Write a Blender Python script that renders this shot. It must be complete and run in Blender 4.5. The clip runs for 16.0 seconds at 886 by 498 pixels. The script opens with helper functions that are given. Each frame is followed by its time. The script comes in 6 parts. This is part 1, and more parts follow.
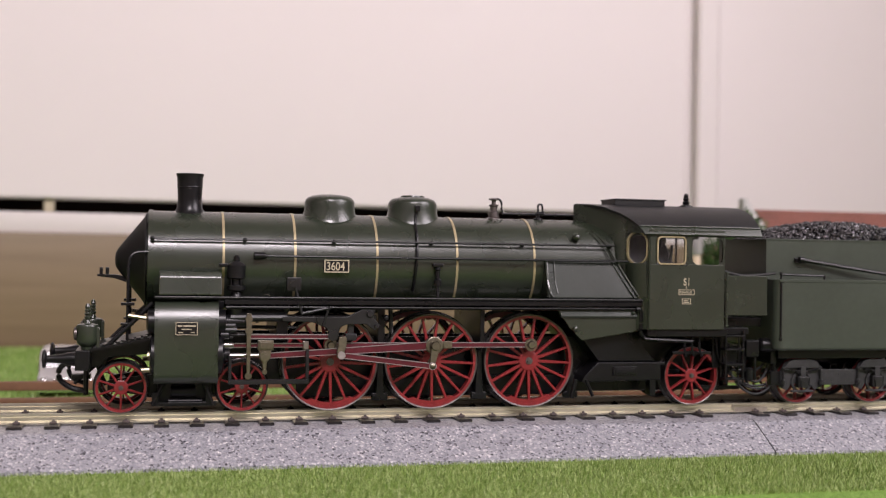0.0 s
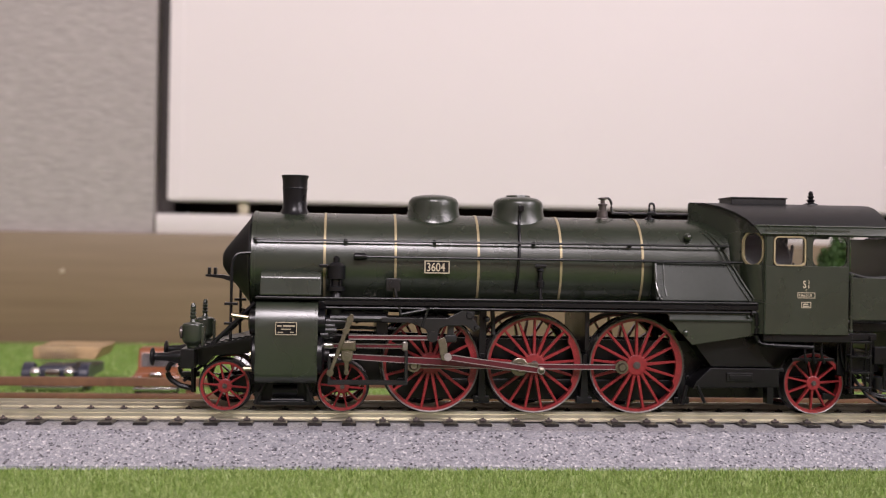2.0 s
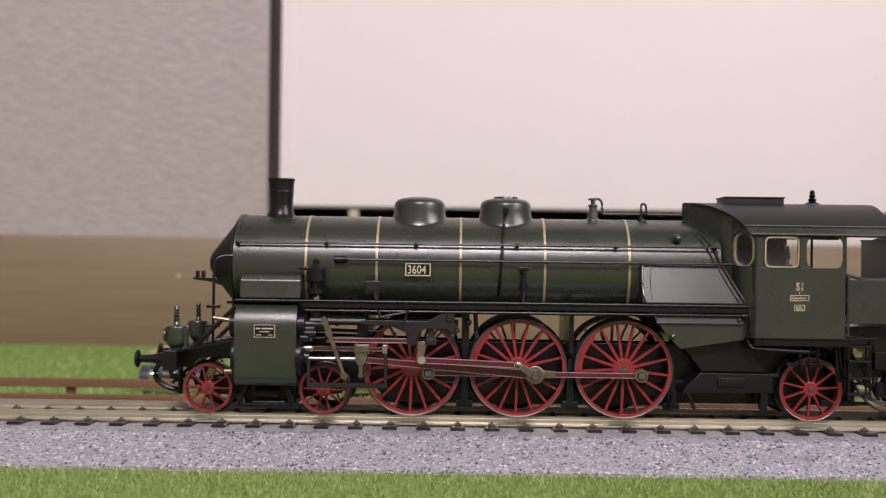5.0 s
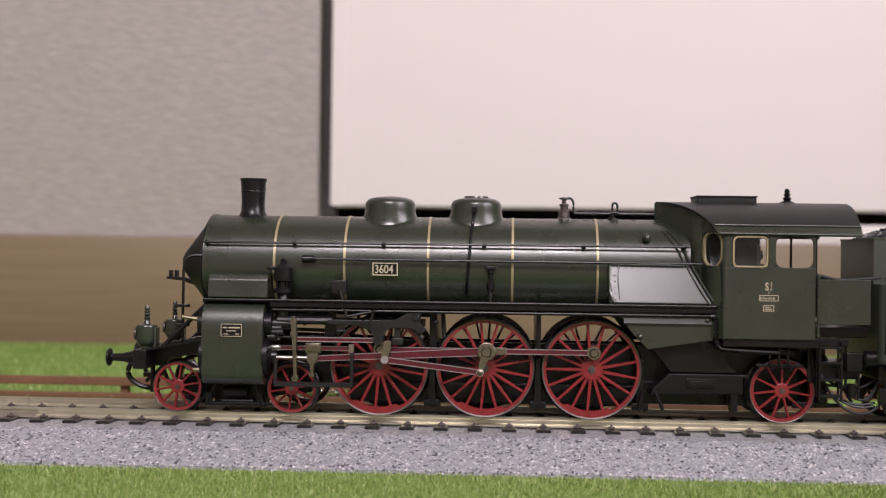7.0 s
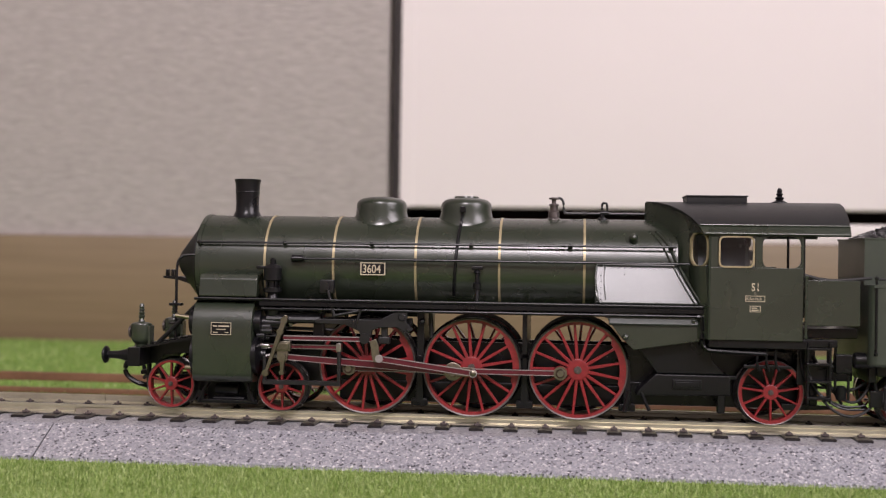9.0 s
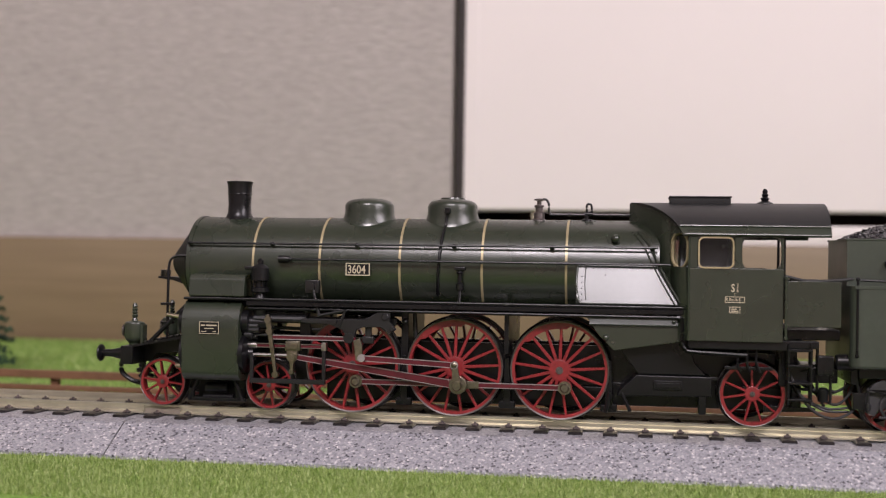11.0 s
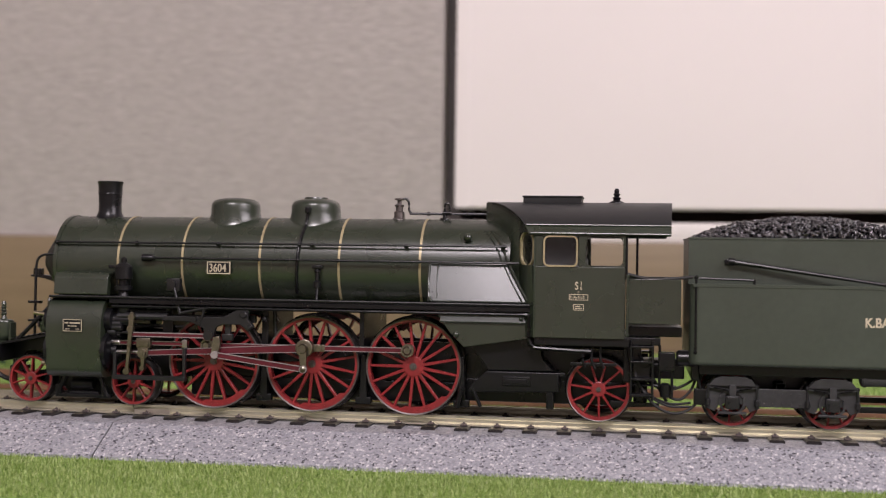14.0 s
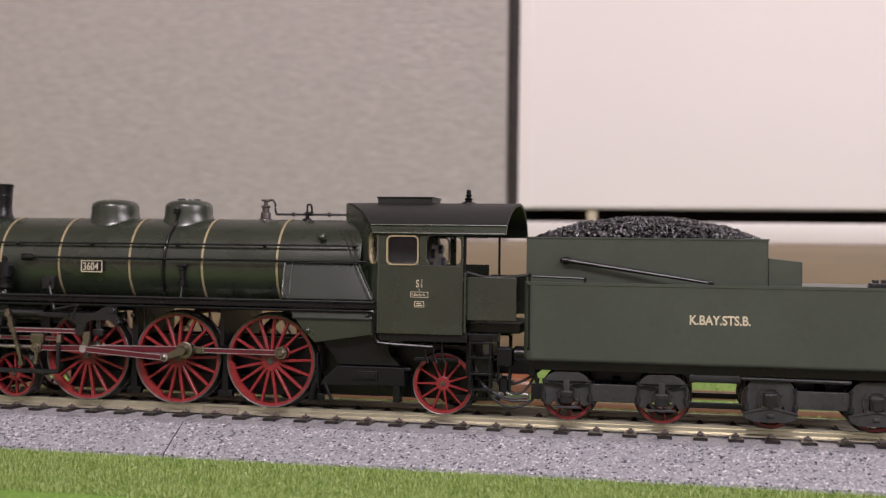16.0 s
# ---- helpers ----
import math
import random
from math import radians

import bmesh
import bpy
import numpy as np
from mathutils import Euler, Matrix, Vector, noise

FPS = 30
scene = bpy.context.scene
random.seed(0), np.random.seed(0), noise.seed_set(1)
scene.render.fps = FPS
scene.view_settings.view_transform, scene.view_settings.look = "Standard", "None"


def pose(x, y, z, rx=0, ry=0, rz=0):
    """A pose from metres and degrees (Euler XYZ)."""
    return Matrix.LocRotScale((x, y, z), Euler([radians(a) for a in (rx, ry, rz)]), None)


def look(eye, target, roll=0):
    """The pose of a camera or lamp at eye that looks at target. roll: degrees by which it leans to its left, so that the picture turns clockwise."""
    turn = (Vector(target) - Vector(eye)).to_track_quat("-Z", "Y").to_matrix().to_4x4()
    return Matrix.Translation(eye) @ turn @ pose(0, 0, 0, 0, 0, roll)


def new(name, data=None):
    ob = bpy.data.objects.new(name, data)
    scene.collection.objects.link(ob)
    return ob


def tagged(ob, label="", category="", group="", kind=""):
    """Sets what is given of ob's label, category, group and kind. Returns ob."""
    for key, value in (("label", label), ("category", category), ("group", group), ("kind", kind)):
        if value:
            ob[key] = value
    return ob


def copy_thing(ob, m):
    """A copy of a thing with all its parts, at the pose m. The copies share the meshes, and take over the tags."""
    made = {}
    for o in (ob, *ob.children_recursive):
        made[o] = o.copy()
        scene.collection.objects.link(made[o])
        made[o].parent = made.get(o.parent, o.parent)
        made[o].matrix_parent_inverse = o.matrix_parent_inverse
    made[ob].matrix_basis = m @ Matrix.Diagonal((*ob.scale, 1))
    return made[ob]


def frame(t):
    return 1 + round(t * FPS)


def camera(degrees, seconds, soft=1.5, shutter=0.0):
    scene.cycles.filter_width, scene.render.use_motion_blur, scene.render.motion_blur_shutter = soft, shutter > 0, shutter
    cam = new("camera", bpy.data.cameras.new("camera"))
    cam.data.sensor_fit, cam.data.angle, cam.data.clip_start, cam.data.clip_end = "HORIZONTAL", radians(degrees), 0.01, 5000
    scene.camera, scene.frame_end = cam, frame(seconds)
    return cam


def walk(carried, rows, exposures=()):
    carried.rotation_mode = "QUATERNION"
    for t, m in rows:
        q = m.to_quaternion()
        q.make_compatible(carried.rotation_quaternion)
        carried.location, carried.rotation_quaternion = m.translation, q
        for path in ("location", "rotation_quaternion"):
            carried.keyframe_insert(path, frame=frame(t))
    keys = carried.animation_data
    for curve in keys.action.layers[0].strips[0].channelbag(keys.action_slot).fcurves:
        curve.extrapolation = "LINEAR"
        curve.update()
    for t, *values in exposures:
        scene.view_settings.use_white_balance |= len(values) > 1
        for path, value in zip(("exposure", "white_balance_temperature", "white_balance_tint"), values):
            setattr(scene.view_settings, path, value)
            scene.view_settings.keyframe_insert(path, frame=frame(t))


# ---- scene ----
cam = camera(41.22, 16.0, 1.2)


def eye(x, y, z, yaw, pitch, roll):
    """Camera pose from millimetres and degrees."""
    a, b = radians(yaw), radians(pitch)
    p = Vector((x, y, z)) * 0.001
    way = Vector((-math.sin(a) * math.cos(b), math.cos(a) * math.cos(b), math.sin(b)))
    return look(p, p + way, roll)


cam.data.dof.use_dof = True
cam.data.dof.focus_distance = 0.258
cam.data.dof.aperture_fstop = 20.0
walk(cam, [
    (0, eye(-60.63, -269.84, 34.69, -13.660, 0.304, 0.917)),
    (0.5, eye(-60.74, -269.31, 34.64, -10.920, 0.318, 1.001)),
    (1, eye(-60.79, -268.92, 34.37, -8.672, 0.358, 0.971)),
    (1.5, eye(-60.43, -268.72, 34.37, -6.557, 0.351, 0.909)),
    (2, eye(-60.46, -268.81, 34.99, -4.750, 0.196, 0.939)),
    (2.5, eye(-60.44, -268.08, 34.96, -3.945, 0.247, 0.751)),
    (3, eye(-60.62, -267.80, 34.64, -2.942, 0.381, 0.623)),
    (3.5, eye(-60.61, -268.01, 35.00, -1.480, 0.308, 0.623)),
    (6, eye(-59.96, -267.17, 34.90, 1.269, 0.352, 0.767)),
    (6.5, eye(-60.21, -266.99, 35.19, 1.989, 0.271, 0.742)),
    (7, eye(-60.48, -266.80, 35.27, 2.991, 0.260, 0.747)),
    (7.5, eye(-60.04, -266.89, 35.48, 3.793, 0.217, 0.807)),
    (8, eye(-60.29, -267.08, 35.38, 4.298, 0.240, 0.829)),
    (8.5, eye(-61.08, -266.97, 35.42, 4.889, 0.231, 0.842)),
    (9, eye(-60.90, -266.78, 35.40, 6.297, 0.233, 0.805)),
    (11.5, eye(-61.22, -266.91, 34.97, 9.460, 0.366, 0.851)),
    (12, eye(-60.80, -266.85, 35.40, 9.429, 0.281, 0.837)),
    (12.5, eye(-60.67, -266.82, 35.46, 9.413, 0.266, 0.829)),
    (13, eye(-60.36, -267.00, 35.44, 9.335, 0.285, 0.812)),
    (13.5, eye(-60.10, -266.61, 35.71, 9.174, 0.236, 0.783)),
    (14, eye(-60.13, -266.98, 35.92, 9.050, 0.196, 0.783)),
    (14.5, eye(-59.66, -267.47, 36.08, 9.073, 0.174, 0.778)),
    (15, eye(-59.71, -268.40, 35.63, 9.036, 0.281, 0.816)),
    (15.5, eye(-59.10, -269.04, 35.84, 9.141, 0.254, 0.793)),
    (16, eye(-60.71, -268.15, 36.58, 12.045, 0.102, 0.754))
])

# ---- world, lamps ----
world = bpy.data.worlds.new("world")
scene.world = world
world.use_nodes = True
world.node_tree.nodes["Background"].inputs["Color"].default_value = (1.0, 0.94, 0.93, 1)
world.node_tree.nodes["Background"].inputs["Strength"].default_value = 0.05
scene.view_settings.exposure = 0.0


def area_lamp(name, p, target, sx, sy, power, colour):
    data = bpy.data.lights.new(name, "AREA")
    data.shape, data.size, data.size_y, data.energy, data.color = "RECTANGLE", sx, sy, power, colour
    ob = new(name, data)
    ob.matrix_basis = look(p, target)
    return ob


# ceiling lamp in front of the layout; added fill lamp in an unseen east window
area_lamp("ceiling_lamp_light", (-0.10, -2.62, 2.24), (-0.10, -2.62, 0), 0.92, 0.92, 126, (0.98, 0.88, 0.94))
area_lamp("side_fill_light", (0.455, -0.40, 0.48), (-0.5, -0.40, 0.48), 0.46, 0.50, 7.0, (1.0, 0.89, 0.96))

# ---- materials ----


def mat(name, colour, rough=0.5, metal=0.0, vary=0.15, scale=400.0, bump=0.0, bscale=None, coat=0.0, colour2=None, rvary=0.1, spec=0.5, detail=4.0):
    """Principled material with two scales of noise in colour and roughness, and a fine bump. scale is per metre."""
    m = bpy.data.materials.new(name)
    m.use_nodes = True
    nt = m.node_tree
    b = nt.nodes["Principled BSDF"]
    tc = nt.nodes.new("ShaderNodeTexCoord")
    n1 = nt.nodes.new("ShaderNodeTexNoise")
    n1.inputs["Scale"].default_value, n1.inputs["Detail"].default_value = scale, detail
    n2 = nt.nodes.new("ShaderNodeTexNoise")
    n2.inputs["Scale"].default_value, n2.inputs["Detail"].default_value = scale * 0.12, 3.0
    for n in (n1, n2):
        nt.links.new(tc.outputs["Object"], n.inputs["Vector"])
    add = nt.nodes.new("ShaderNodeMath")
    add.operation = "ADD"
    nt.links.new(n1.outputs["Fac"], add.inputs[0])
    nt.links.new(n2.outputs["Fac"], add.inputs[1])
    ramp = nt.nodes.new("ShaderNodeMapRange")
    ramp.inputs["From Min"].default_value, ramp.inputs["From Max"].default_value = 0.65, 1.35
    nt.links.new(add.outputs[0], ramp.inputs["Value"])
    mix = nt.nodes.new("ShaderNodeMix")
    mix.data_type = "RGBA"
    c = colour
    d = colour2 or tuple(min(1.0, v * (1 + vary)) for v in c)
    e = c if colour2 else tuple(v * (1 - vary) for v in c)
    mix.inputs[6].default_value, mix.inputs[7].default_value = (*e, 1), (*d, 1)
    nt.links.new(ramp.outputs[0], mix.inputs[0])
    nt.links.new(mix.outputs[2], b.inputs["Base Color"])
    rr = nt.nodes.new("ShaderNodeMapRange")
    rr.inputs["To Min"].default_value, rr.inputs["To Max"].default_value = max(0.02, rough - rvary), min(1, rough + rvary)
    nt.links.new(n2.outputs["Fac"], rr.inputs["Value"])
    nt.links.new(rr.outputs[0], b.inputs["Roughness"])
    b.inputs["Metallic"].default_value = metal
    b.inputs["Specular IOR Level"].default_value = spec
    b.inputs["Coat Weight"].default_value = coat
    if bump:
        n3 = nt.nodes.new("ShaderNodeTexNoise")
        n3.inputs["Scale"].default_value, n3.inputs["Detail"].default_value = bscale or scale * 3, 3.0
        nt.links.new(tc.outputs["Object"], n3.inputs["Vector"])
        bp = nt.nodes.new("ShaderNodeBump")
        bp.inputs["Strength"].default_value, bp.inputs["Distance"].default_value = bump, 0.0005
        nt.links.new(n3.outputs["Fac"], bp.inputs["Height"])
        nt.links.new(bp.outputs[0], b.inputs["Normal"])
    return m


GREEN = mat("green_paint", (0.0205, 0.0275, 0.0172), 0.28, 0, 0.10, 900, 0.05, 5000, spec=0.8)
PLATE = mat("firebox_plate_paint", (0.026, 0.032, 0.026), 0.25, 0, 0.10, 900, 0.018, 3600, spec=0.42, rvary=0.05)
GREEN_T = mat("tender_green_paint", (0.043, 0.053, 0.040), 0.38, 0, 0.12, 700, 0.06, 5000)
BLACK = mat("satin_black", (0.005, 0.005, 0.006), 0.30, 0, 0.3, 900, 0.05, 5000, spec=0.35)
BOGIE = mat("bogie_grey", (0.028, 0.028, 0.030), 0.42, 0, 0.35, 900, 0.15, 4000)
IRON = mat("bogie_iron", (0.010, 0.010, 0.011), 0.36, 0, 0.3, 900, 0.1, 4000)
ROOF = mat("roof_black", (0.012, 0.0125, 0.0125), 0.48, 0, 0.2, 900, 0.08, 6000, spec=0.35)
RED = mat("wheel_red", (0.20, 0.018, 0.021), 0.30, 0, 0.3, 1200, 0.05, 5000)
RODRED = mat("rod_red", (0.085, 0.008, 0.016), 0.30, 0, 0.3, 1200)
STEEL = mat("bright_steel", (0.40, 0.385, 0.37), 0.30, 1.0, 0.15, 1500)
TYRE = mat("tyre_steel", (0.13, 0.115, 0.11), 0.38, 0.8, 0.25, 1500)
FLANGE = mat("blackened_flange", (0.045, 0.042, 0.040), 0.26, 0.8, 0.25, 1500)
SOOT = mat("smokebox_black", (0.0045, 0.0045, 0.005), 0.5, 0, 0.3, 900, 0.08, 5000, spec=0.2)
DULL = mat("dull_nickel", (0.22, 0.20, 0.155), 0.36, 1.0, 0.25, 1500)
CABGREY = mat("cab_fittings_grey", (0.11, 0.11, 0.12), 0.42, 0, 0.4, 500)
EDGE = mat("polished_rod_edge", (0.34, 0.31, 0.305), 0.34, 0.45, 0.2, 1500)
BRASS = mat("brass", (0.42, 0.37, 0.26), 0.30, 1.0, 0.15, 1500)
GOLD = mat("gold_paint", (0.38, 0.32, 0.19), 0.38, 0.4, 0.2, 1500)
CREAM = mat("cream_lettering", (0.50, 0.44, 0.32), 0.5, 0, 0.1, 1500)
COAL = mat("coal", (0.010, 0.010, 0.012), 0.16, 0, 0.5, 1500, 0.3, 3000, spec=0.9)
RAIL = mat("nickel_rail", (0.54, 0.51, 0.40), 0.36, 0.8, 0.12, 300)
RAILSIDE = mat("rail_web", (0.45, 0.40, 0.33), 0.45, 0.9, 0.2, 500)
SLEEPER = mat("sleeper_plastic", (0.012, 0.010, 0.010), 0.32, 0, 0.3, 600)
CLIP = mat("rail_clip", (0.20, 0.17, 0.165), 0.24, 0.7, 0.3, 900)
WOOD = mat("wood_floor", (0.20, 0.13, 0.075), 0.5, 0, 0.2, 12)
ROOMWALL = mat("room_wall", (0.36, 0.335, 0.32), 0.7, 0, 0.08, 6)
WHITE = mat("white_ceiling", (0.66, 0.64, 0.62), 0.7, 0, 0.04, 8)
LAMPGLOW = mat("lamp_cover", (0.9, 0.88, 0.84), 0.4, 0, 0.02, 10)
GLASS = bpy.data.materials.new("window_glass")
GLASS.use_nodes = True
g = GLASS.node_tree.nodes["Principled BSDF"]
g.inputs["Transmission Weight"].default_value, g.inputs["Roughness"].default_value, g.inputs["IOR"].default_value = 1.0, 0.06, 1.42
g.inputs["Base Color"].default_value = (0.9, 0.93, 0.93, 1)
FENCEWOOD = mat("fence_brown", (0.16, 0.075, 0.040), 0.55, 0, 0.25, 500)
TREEGREEN = mat("foliage", (0.045, 0.10, 0.022), 0.7, 0, 0.5, 900)
TREEDARK = mat("conifer_needles", (0.015, 0.045, 0.018), 0.7, 0, 0.5, 900)
BARK = mat("bark", (0.10, 0.065, 0.04), 0.8, 0, 0.3, 900)
ROOFRED = mat("red_roof", (0.19, 0.072, 0.052), 0.6, 0, 0.25, 400, 0.4, 1500)
PLASTER = mat("house_plaster", (0.62, 0.50, 0.36), 0.7, 0, 0.1, 300)
GREY = mat("grey_trim", (0.42, 0.43, 0.40), 0.6, 0, 0.1, 500)
TRUCKBROWN = mat("truck_brown", (0.22, 0.075, 0.030), 0.25, 0, 0.15, 300)
TRUCKGREY = mat("truck_dark", (0.035, 0.037, 0.055), 0.3, 0, 0.2, 300)
TRUCKTAN = mat("truck_canvas", (0.42, 0.29, 0.15), 0.6, 0, 0.2, 400)
CHROME = mat("chrome", (0.8, 0.8, 0.8), 0.12, 1.0, 0.05, 300)
# pale noise patches on the windscreens stand in for streaky reflections
SCREEN = mat("windscreen", (0.05, 0.05, 0.055), 0.14, 0.9, 0.0, 260, colour2=(0.55, 0.55, 0.56))
CARWHITE = mat("car_silver", (0.50, 0.49, 0.48), 0.25, 0.5, 0.05, 300)
RUBBER = mat("rubber", (0.015, 0.015, 0.015), 0.7, 0, 0.2, 600)


def nodes_of(name):
    m = bpy.data.materials.new(name)
    m.use_nodes = True
    return m, m.node_tree, m.node_tree.nodes["Principled BSDF"]


def ramp_node(nt, stops):
    r = nt.nodes.new("ShaderNodeValToRGB")
    el = r.color_ramp.elements
    while len(el) < len(stops):
        el.new(0.5)
    for e, (p, c) in zip(el, stops):
        e.position, e.color = p, (*c, 1)
    return r


def ballast_material():
    m, nt, b = nodes_of("ballast_plastic")
    tc = nt.nodes.new("ShaderNodeTexCoord")
    v = nt.nodes.new("ShaderNodeTexVoronoi")
    v.inputs["Scale"].default_value = 2350
    n = nt.nodes.new("ShaderNodeTexNoise")
    n.inputs["Scale"].default_value, n.inputs["Detail"].default_value = 1200, 5
    big = nt.nodes.new("ShaderNodeTexNoise")
    big.inputs["Scale"].default_value = 60
    for k in (v, n, big):
        nt.links.new(tc.outputs["Object"], k.inputs["Vector"])
    sep = nt.nodes.new("ShaderNodeSeparateColor")
    nt.links.new(v.outputs["Color"], sep.inputs[0])
    r = ramp_node(nt, [(0.0, (0.04, 0.04, 0.048)), (0.07, (0.12, 0.12, 0.135)), (0.12, (0.275, 0.28, 0.305)), (0.88, (0.37, 0.375, 0.40)), (0.975, (0.62, 0.61, 0.62))])
    nt.links.new(sep.outputs[0], r.inputs[0])
    r2 = ramp_node(nt, [(0.3, (0.72, 0.72, 0.74)), (0.7, (1.15, 1.12, 1.10))])
    nt.links.new(n.outputs["Fac"], r2.inputs[0])
    mul = nt.nodes.new("ShaderNodeMix")
    mul.data_type, mul.blend_type = "RGBA", "MULTIPLY"
    mul.inputs[0].default_value = 1.0
    nt.links.new(r.outputs[0], mul.inputs[6])
    nt.links.new(r2.outputs[0], mul.inputs[7])
    nt.links.new(mul.outputs[2], b.inputs["Base Color"])
    b.inputs["Roughness"].default_value = 0.33
    add = nt.nodes.new("ShaderNodeMath")
    nt.links.new(v.outputs["Distance"], add.inputs[0])
    nt.links.new(n.outputs["Fac"], add.inputs[1])
    bp = nt.nodes.new("ShaderNodeBump")
    bp.inputs["Strength"].default_value, bp.inputs["Distance"].default_value = 0.7, 0.0003
    nt.links.new(add.outputs[0], bp.inputs["Height"])
    nt.links.new(bp.outputs[0], b.inputs["Normal"])
    return m


def wallpaper_material():
    m, nt, b = nodes_of("wallpaper")
    tc = nt.nodes.new("ShaderNodeTexCoord")
    mp = nt.nodes.new("ShaderNodeMapping")
    mp.inputs["Scale"].default_value = (0.20, 1, 1.0)
    n = nt.nodes.new("ShaderNodeTexNoise")
    n.inputs["Scale"].default_value, n.inputs["Detail"].default_value, n.inputs["Distortion"].default_value = 700, 5, 0.1
    n2 = nt.nodes.new("ShaderNodeTexNoise")
    n2.inputs["Scale"].default_value, n2.inputs["Detail"].default_value = 900, 3
    nt.links.new(tc.outputs["Object"], mp.inputs["Vector"])
    nt.links.new(mp.outputs[0], n.inputs["Vector"])
    nt.links.new(mp.outputs[0], n2.inputs["Vector"])
    r = ramp_node(nt, [(0.30, (0.352, 0.322, 0.306)), (0.70, (0.458, 0.420, 0.402))])
    nt.links.new(n.outputs["Fac"], r.inputs[0])
    nt.links.new(r.outputs[0], b.inputs["Base Color"])
    b.inputs["Roughness"].default_value = 0.62
    add = nt.nodes.new("ShaderNodeMath")
    nt.links.new(n.outputs["Fac"], add.inputs[0])
    nt.links.new(n2.outputs["Fac"], add.inputs[1])
    bp = nt.nodes.new("ShaderNodeBump")
    bp.inputs["Strength"].default_value, bp.inputs["Distance"].default_value = 0.4, 0.0008
    nt.links.new(add.outputs[0], bp.inputs["Height"])
    nt.links.new(bp.outputs[0], b.inputs["Normal"])
    return m


def wood_material(name, dark, light, rough):
    m, nt, b = nodes_of(name)
    tc = nt.nodes.new("ShaderNodeTexCoord")
    mp = nt.nodes.new("ShaderNodeMapping")
    mp.inputs["Scale"].default_value = (0.05, 1, 1.0)
    n = nt.nodes.new("ShaderNodeTexNoise")
    n.inputs["Scale"].default_value, n.inputs["Detail"].default_value = 260, 6
    nt.links.new(tc.outputs["Object"], mp.inputs["Vector"])
    nt.links.new(mp.outputs[0], n.inputs["Vector"])
    r = ramp_node(nt, [(0.25, dark), (0.75, light)])
    nt.links.new(n.outputs["Fac"], r.inputs[0])
    nt.links.new(r.outputs[0], b.inputs["Base Color"])
    b.inputs["Roughness"].default_value = rough
    return m


def grass_material(name, stops, scale):
    m, nt, b = nodes_of(name)
    tc = nt.nodes.new("ShaderNodeTexCoord")
    n = nt.nodes.new("ShaderNodeTexNoise")
    n.inputs["Scale"].default_value, n.inputs["Detail"].default_value = scale, 6
    nt.links.new(tc.outputs["Object"], n.inputs["Vector"])
    r = ramp_node(nt, stops)
    nt.links.new(n.outputs["Fac"], r.inputs[0])
    nt.links.new(r.outputs[0], b.inputs["Base Color"])
    b.inputs["Roughness"].default_value = 0.75
    bp = nt.nodes.new("ShaderNodeBump")
    bp.inputs["Strength"].default_value, bp.inputs["Distance"].default_value = 0.8, 0.0012
    nt.links.new(n.outputs["Fac"], bp.inputs["Height"])
    nt.links.new(bp.outputs[0], b.inputs["Normal"])
    return m


def blade_material():
    m, nt, b = nodes_of("grass_fibre")
    gm = nt.nodes.new("ShaderNodeNewGeometry")
    r = ramp_node(nt, [(0.0, (0.11, 0.18, 0.030)), (0.5, (0.225, 0.33, 0.072)), (1.0, (0.42, 0.49, 0.20))])
    nt.links.new(gm.outputs["Random Per Island"], r.inputs[0])
    nt.links.new(r.outputs[0], b.inputs["Base Color"])
    b.inputs["Roughness"].default_value = 0.5
    return m


BALLAST = ballast_material()
WALLPAPER = wallpaper_material()
BROWNWOOD = wood_material("brown_baseboard", (0.175, 0.125, 0.068), (0.220, 0.164, 0.094), 0.45)
GRASSMAT = grass_material("grass_mat", [(0.3, (0.12, 0.24, 0.030)), (0.7, (0.21, 0.36, 0.06))], 900)
BLADE = blade_material()
PANEL = mat("white_panel", (0.725, 0.68, 0.662), 0.50, 0, 0.012, 20, 0.04, 300, spec=0.9)
# dark brown puts the shade of the gap below the doors into colour
DARKGAP = mat("gap_shade_brown", (0.045, 0.020, 0.013), 0.6, 0, 0.3, 60)
# tone of the shadow gap beside the door, held in the colour
JAMBSHADE = mat("jamb_gap_shade", (0.055, 0.046, 0.042), 0.6, 0, 0.2, 40)

# ---- mesh helpers, in millimetres ----


def bm_new():
    return bmesh.new()


def box(bm, x0, x1, y0, y1, z0, z1, bevel=0.0, seg=2):
    m = Matrix.Translation(((x0 + x1) / 2, (y0 + y1) / 2, (z0 + z1) / 2)) @ Matrix.Diagonal((x1 - x0, y1 - y0, z1 - z0, 1))
    r = bmesh.ops.create_cube(bm, size=1, matrix=m)
    if bevel:
        es = list({e for v in r["verts"] for e in v.link_edges})
        bmesh.ops.bevel(bm, geom=es, offset=bevel, segments=seg, affect="EDGES", profile=0.5)
    return bm


def prism(bm, pts, lo, hi, axis="y", bevel=0.0):
    """Extrude a polygon. axis y: points are (x, z); axis x: points are (y, z); axis z: points are (x, y)."""
    def put(a, b, c):
        return {"y": (a, c, b), "x": (c, a, b), "z": (a, b, c)}[axis]
    v0 = [bm.verts.new(put(a, b, lo)) for a, b in pts]
    v1 = [bm.verts.new(put(a, b, hi)) for a, b in pts]
    n = len(pts)
    fs = [bm.faces.new(v0), bm.faces.new(v1)]
    for i in range(n):
        fs.append(bm.faces.new((v0[i], v0[(i + 1) % n], v1[(i + 1) % n], v1[i])))
    bmesh.ops.recalc_face_normals(bm, faces=fs)
    if bevel:
        es = list({e for f in fs for e in f.edges})
        bmesh.ops.bevel(bm, geom=es, offset=bevel, segments=2, affect="EDGES", profile=0.5)
    return bm


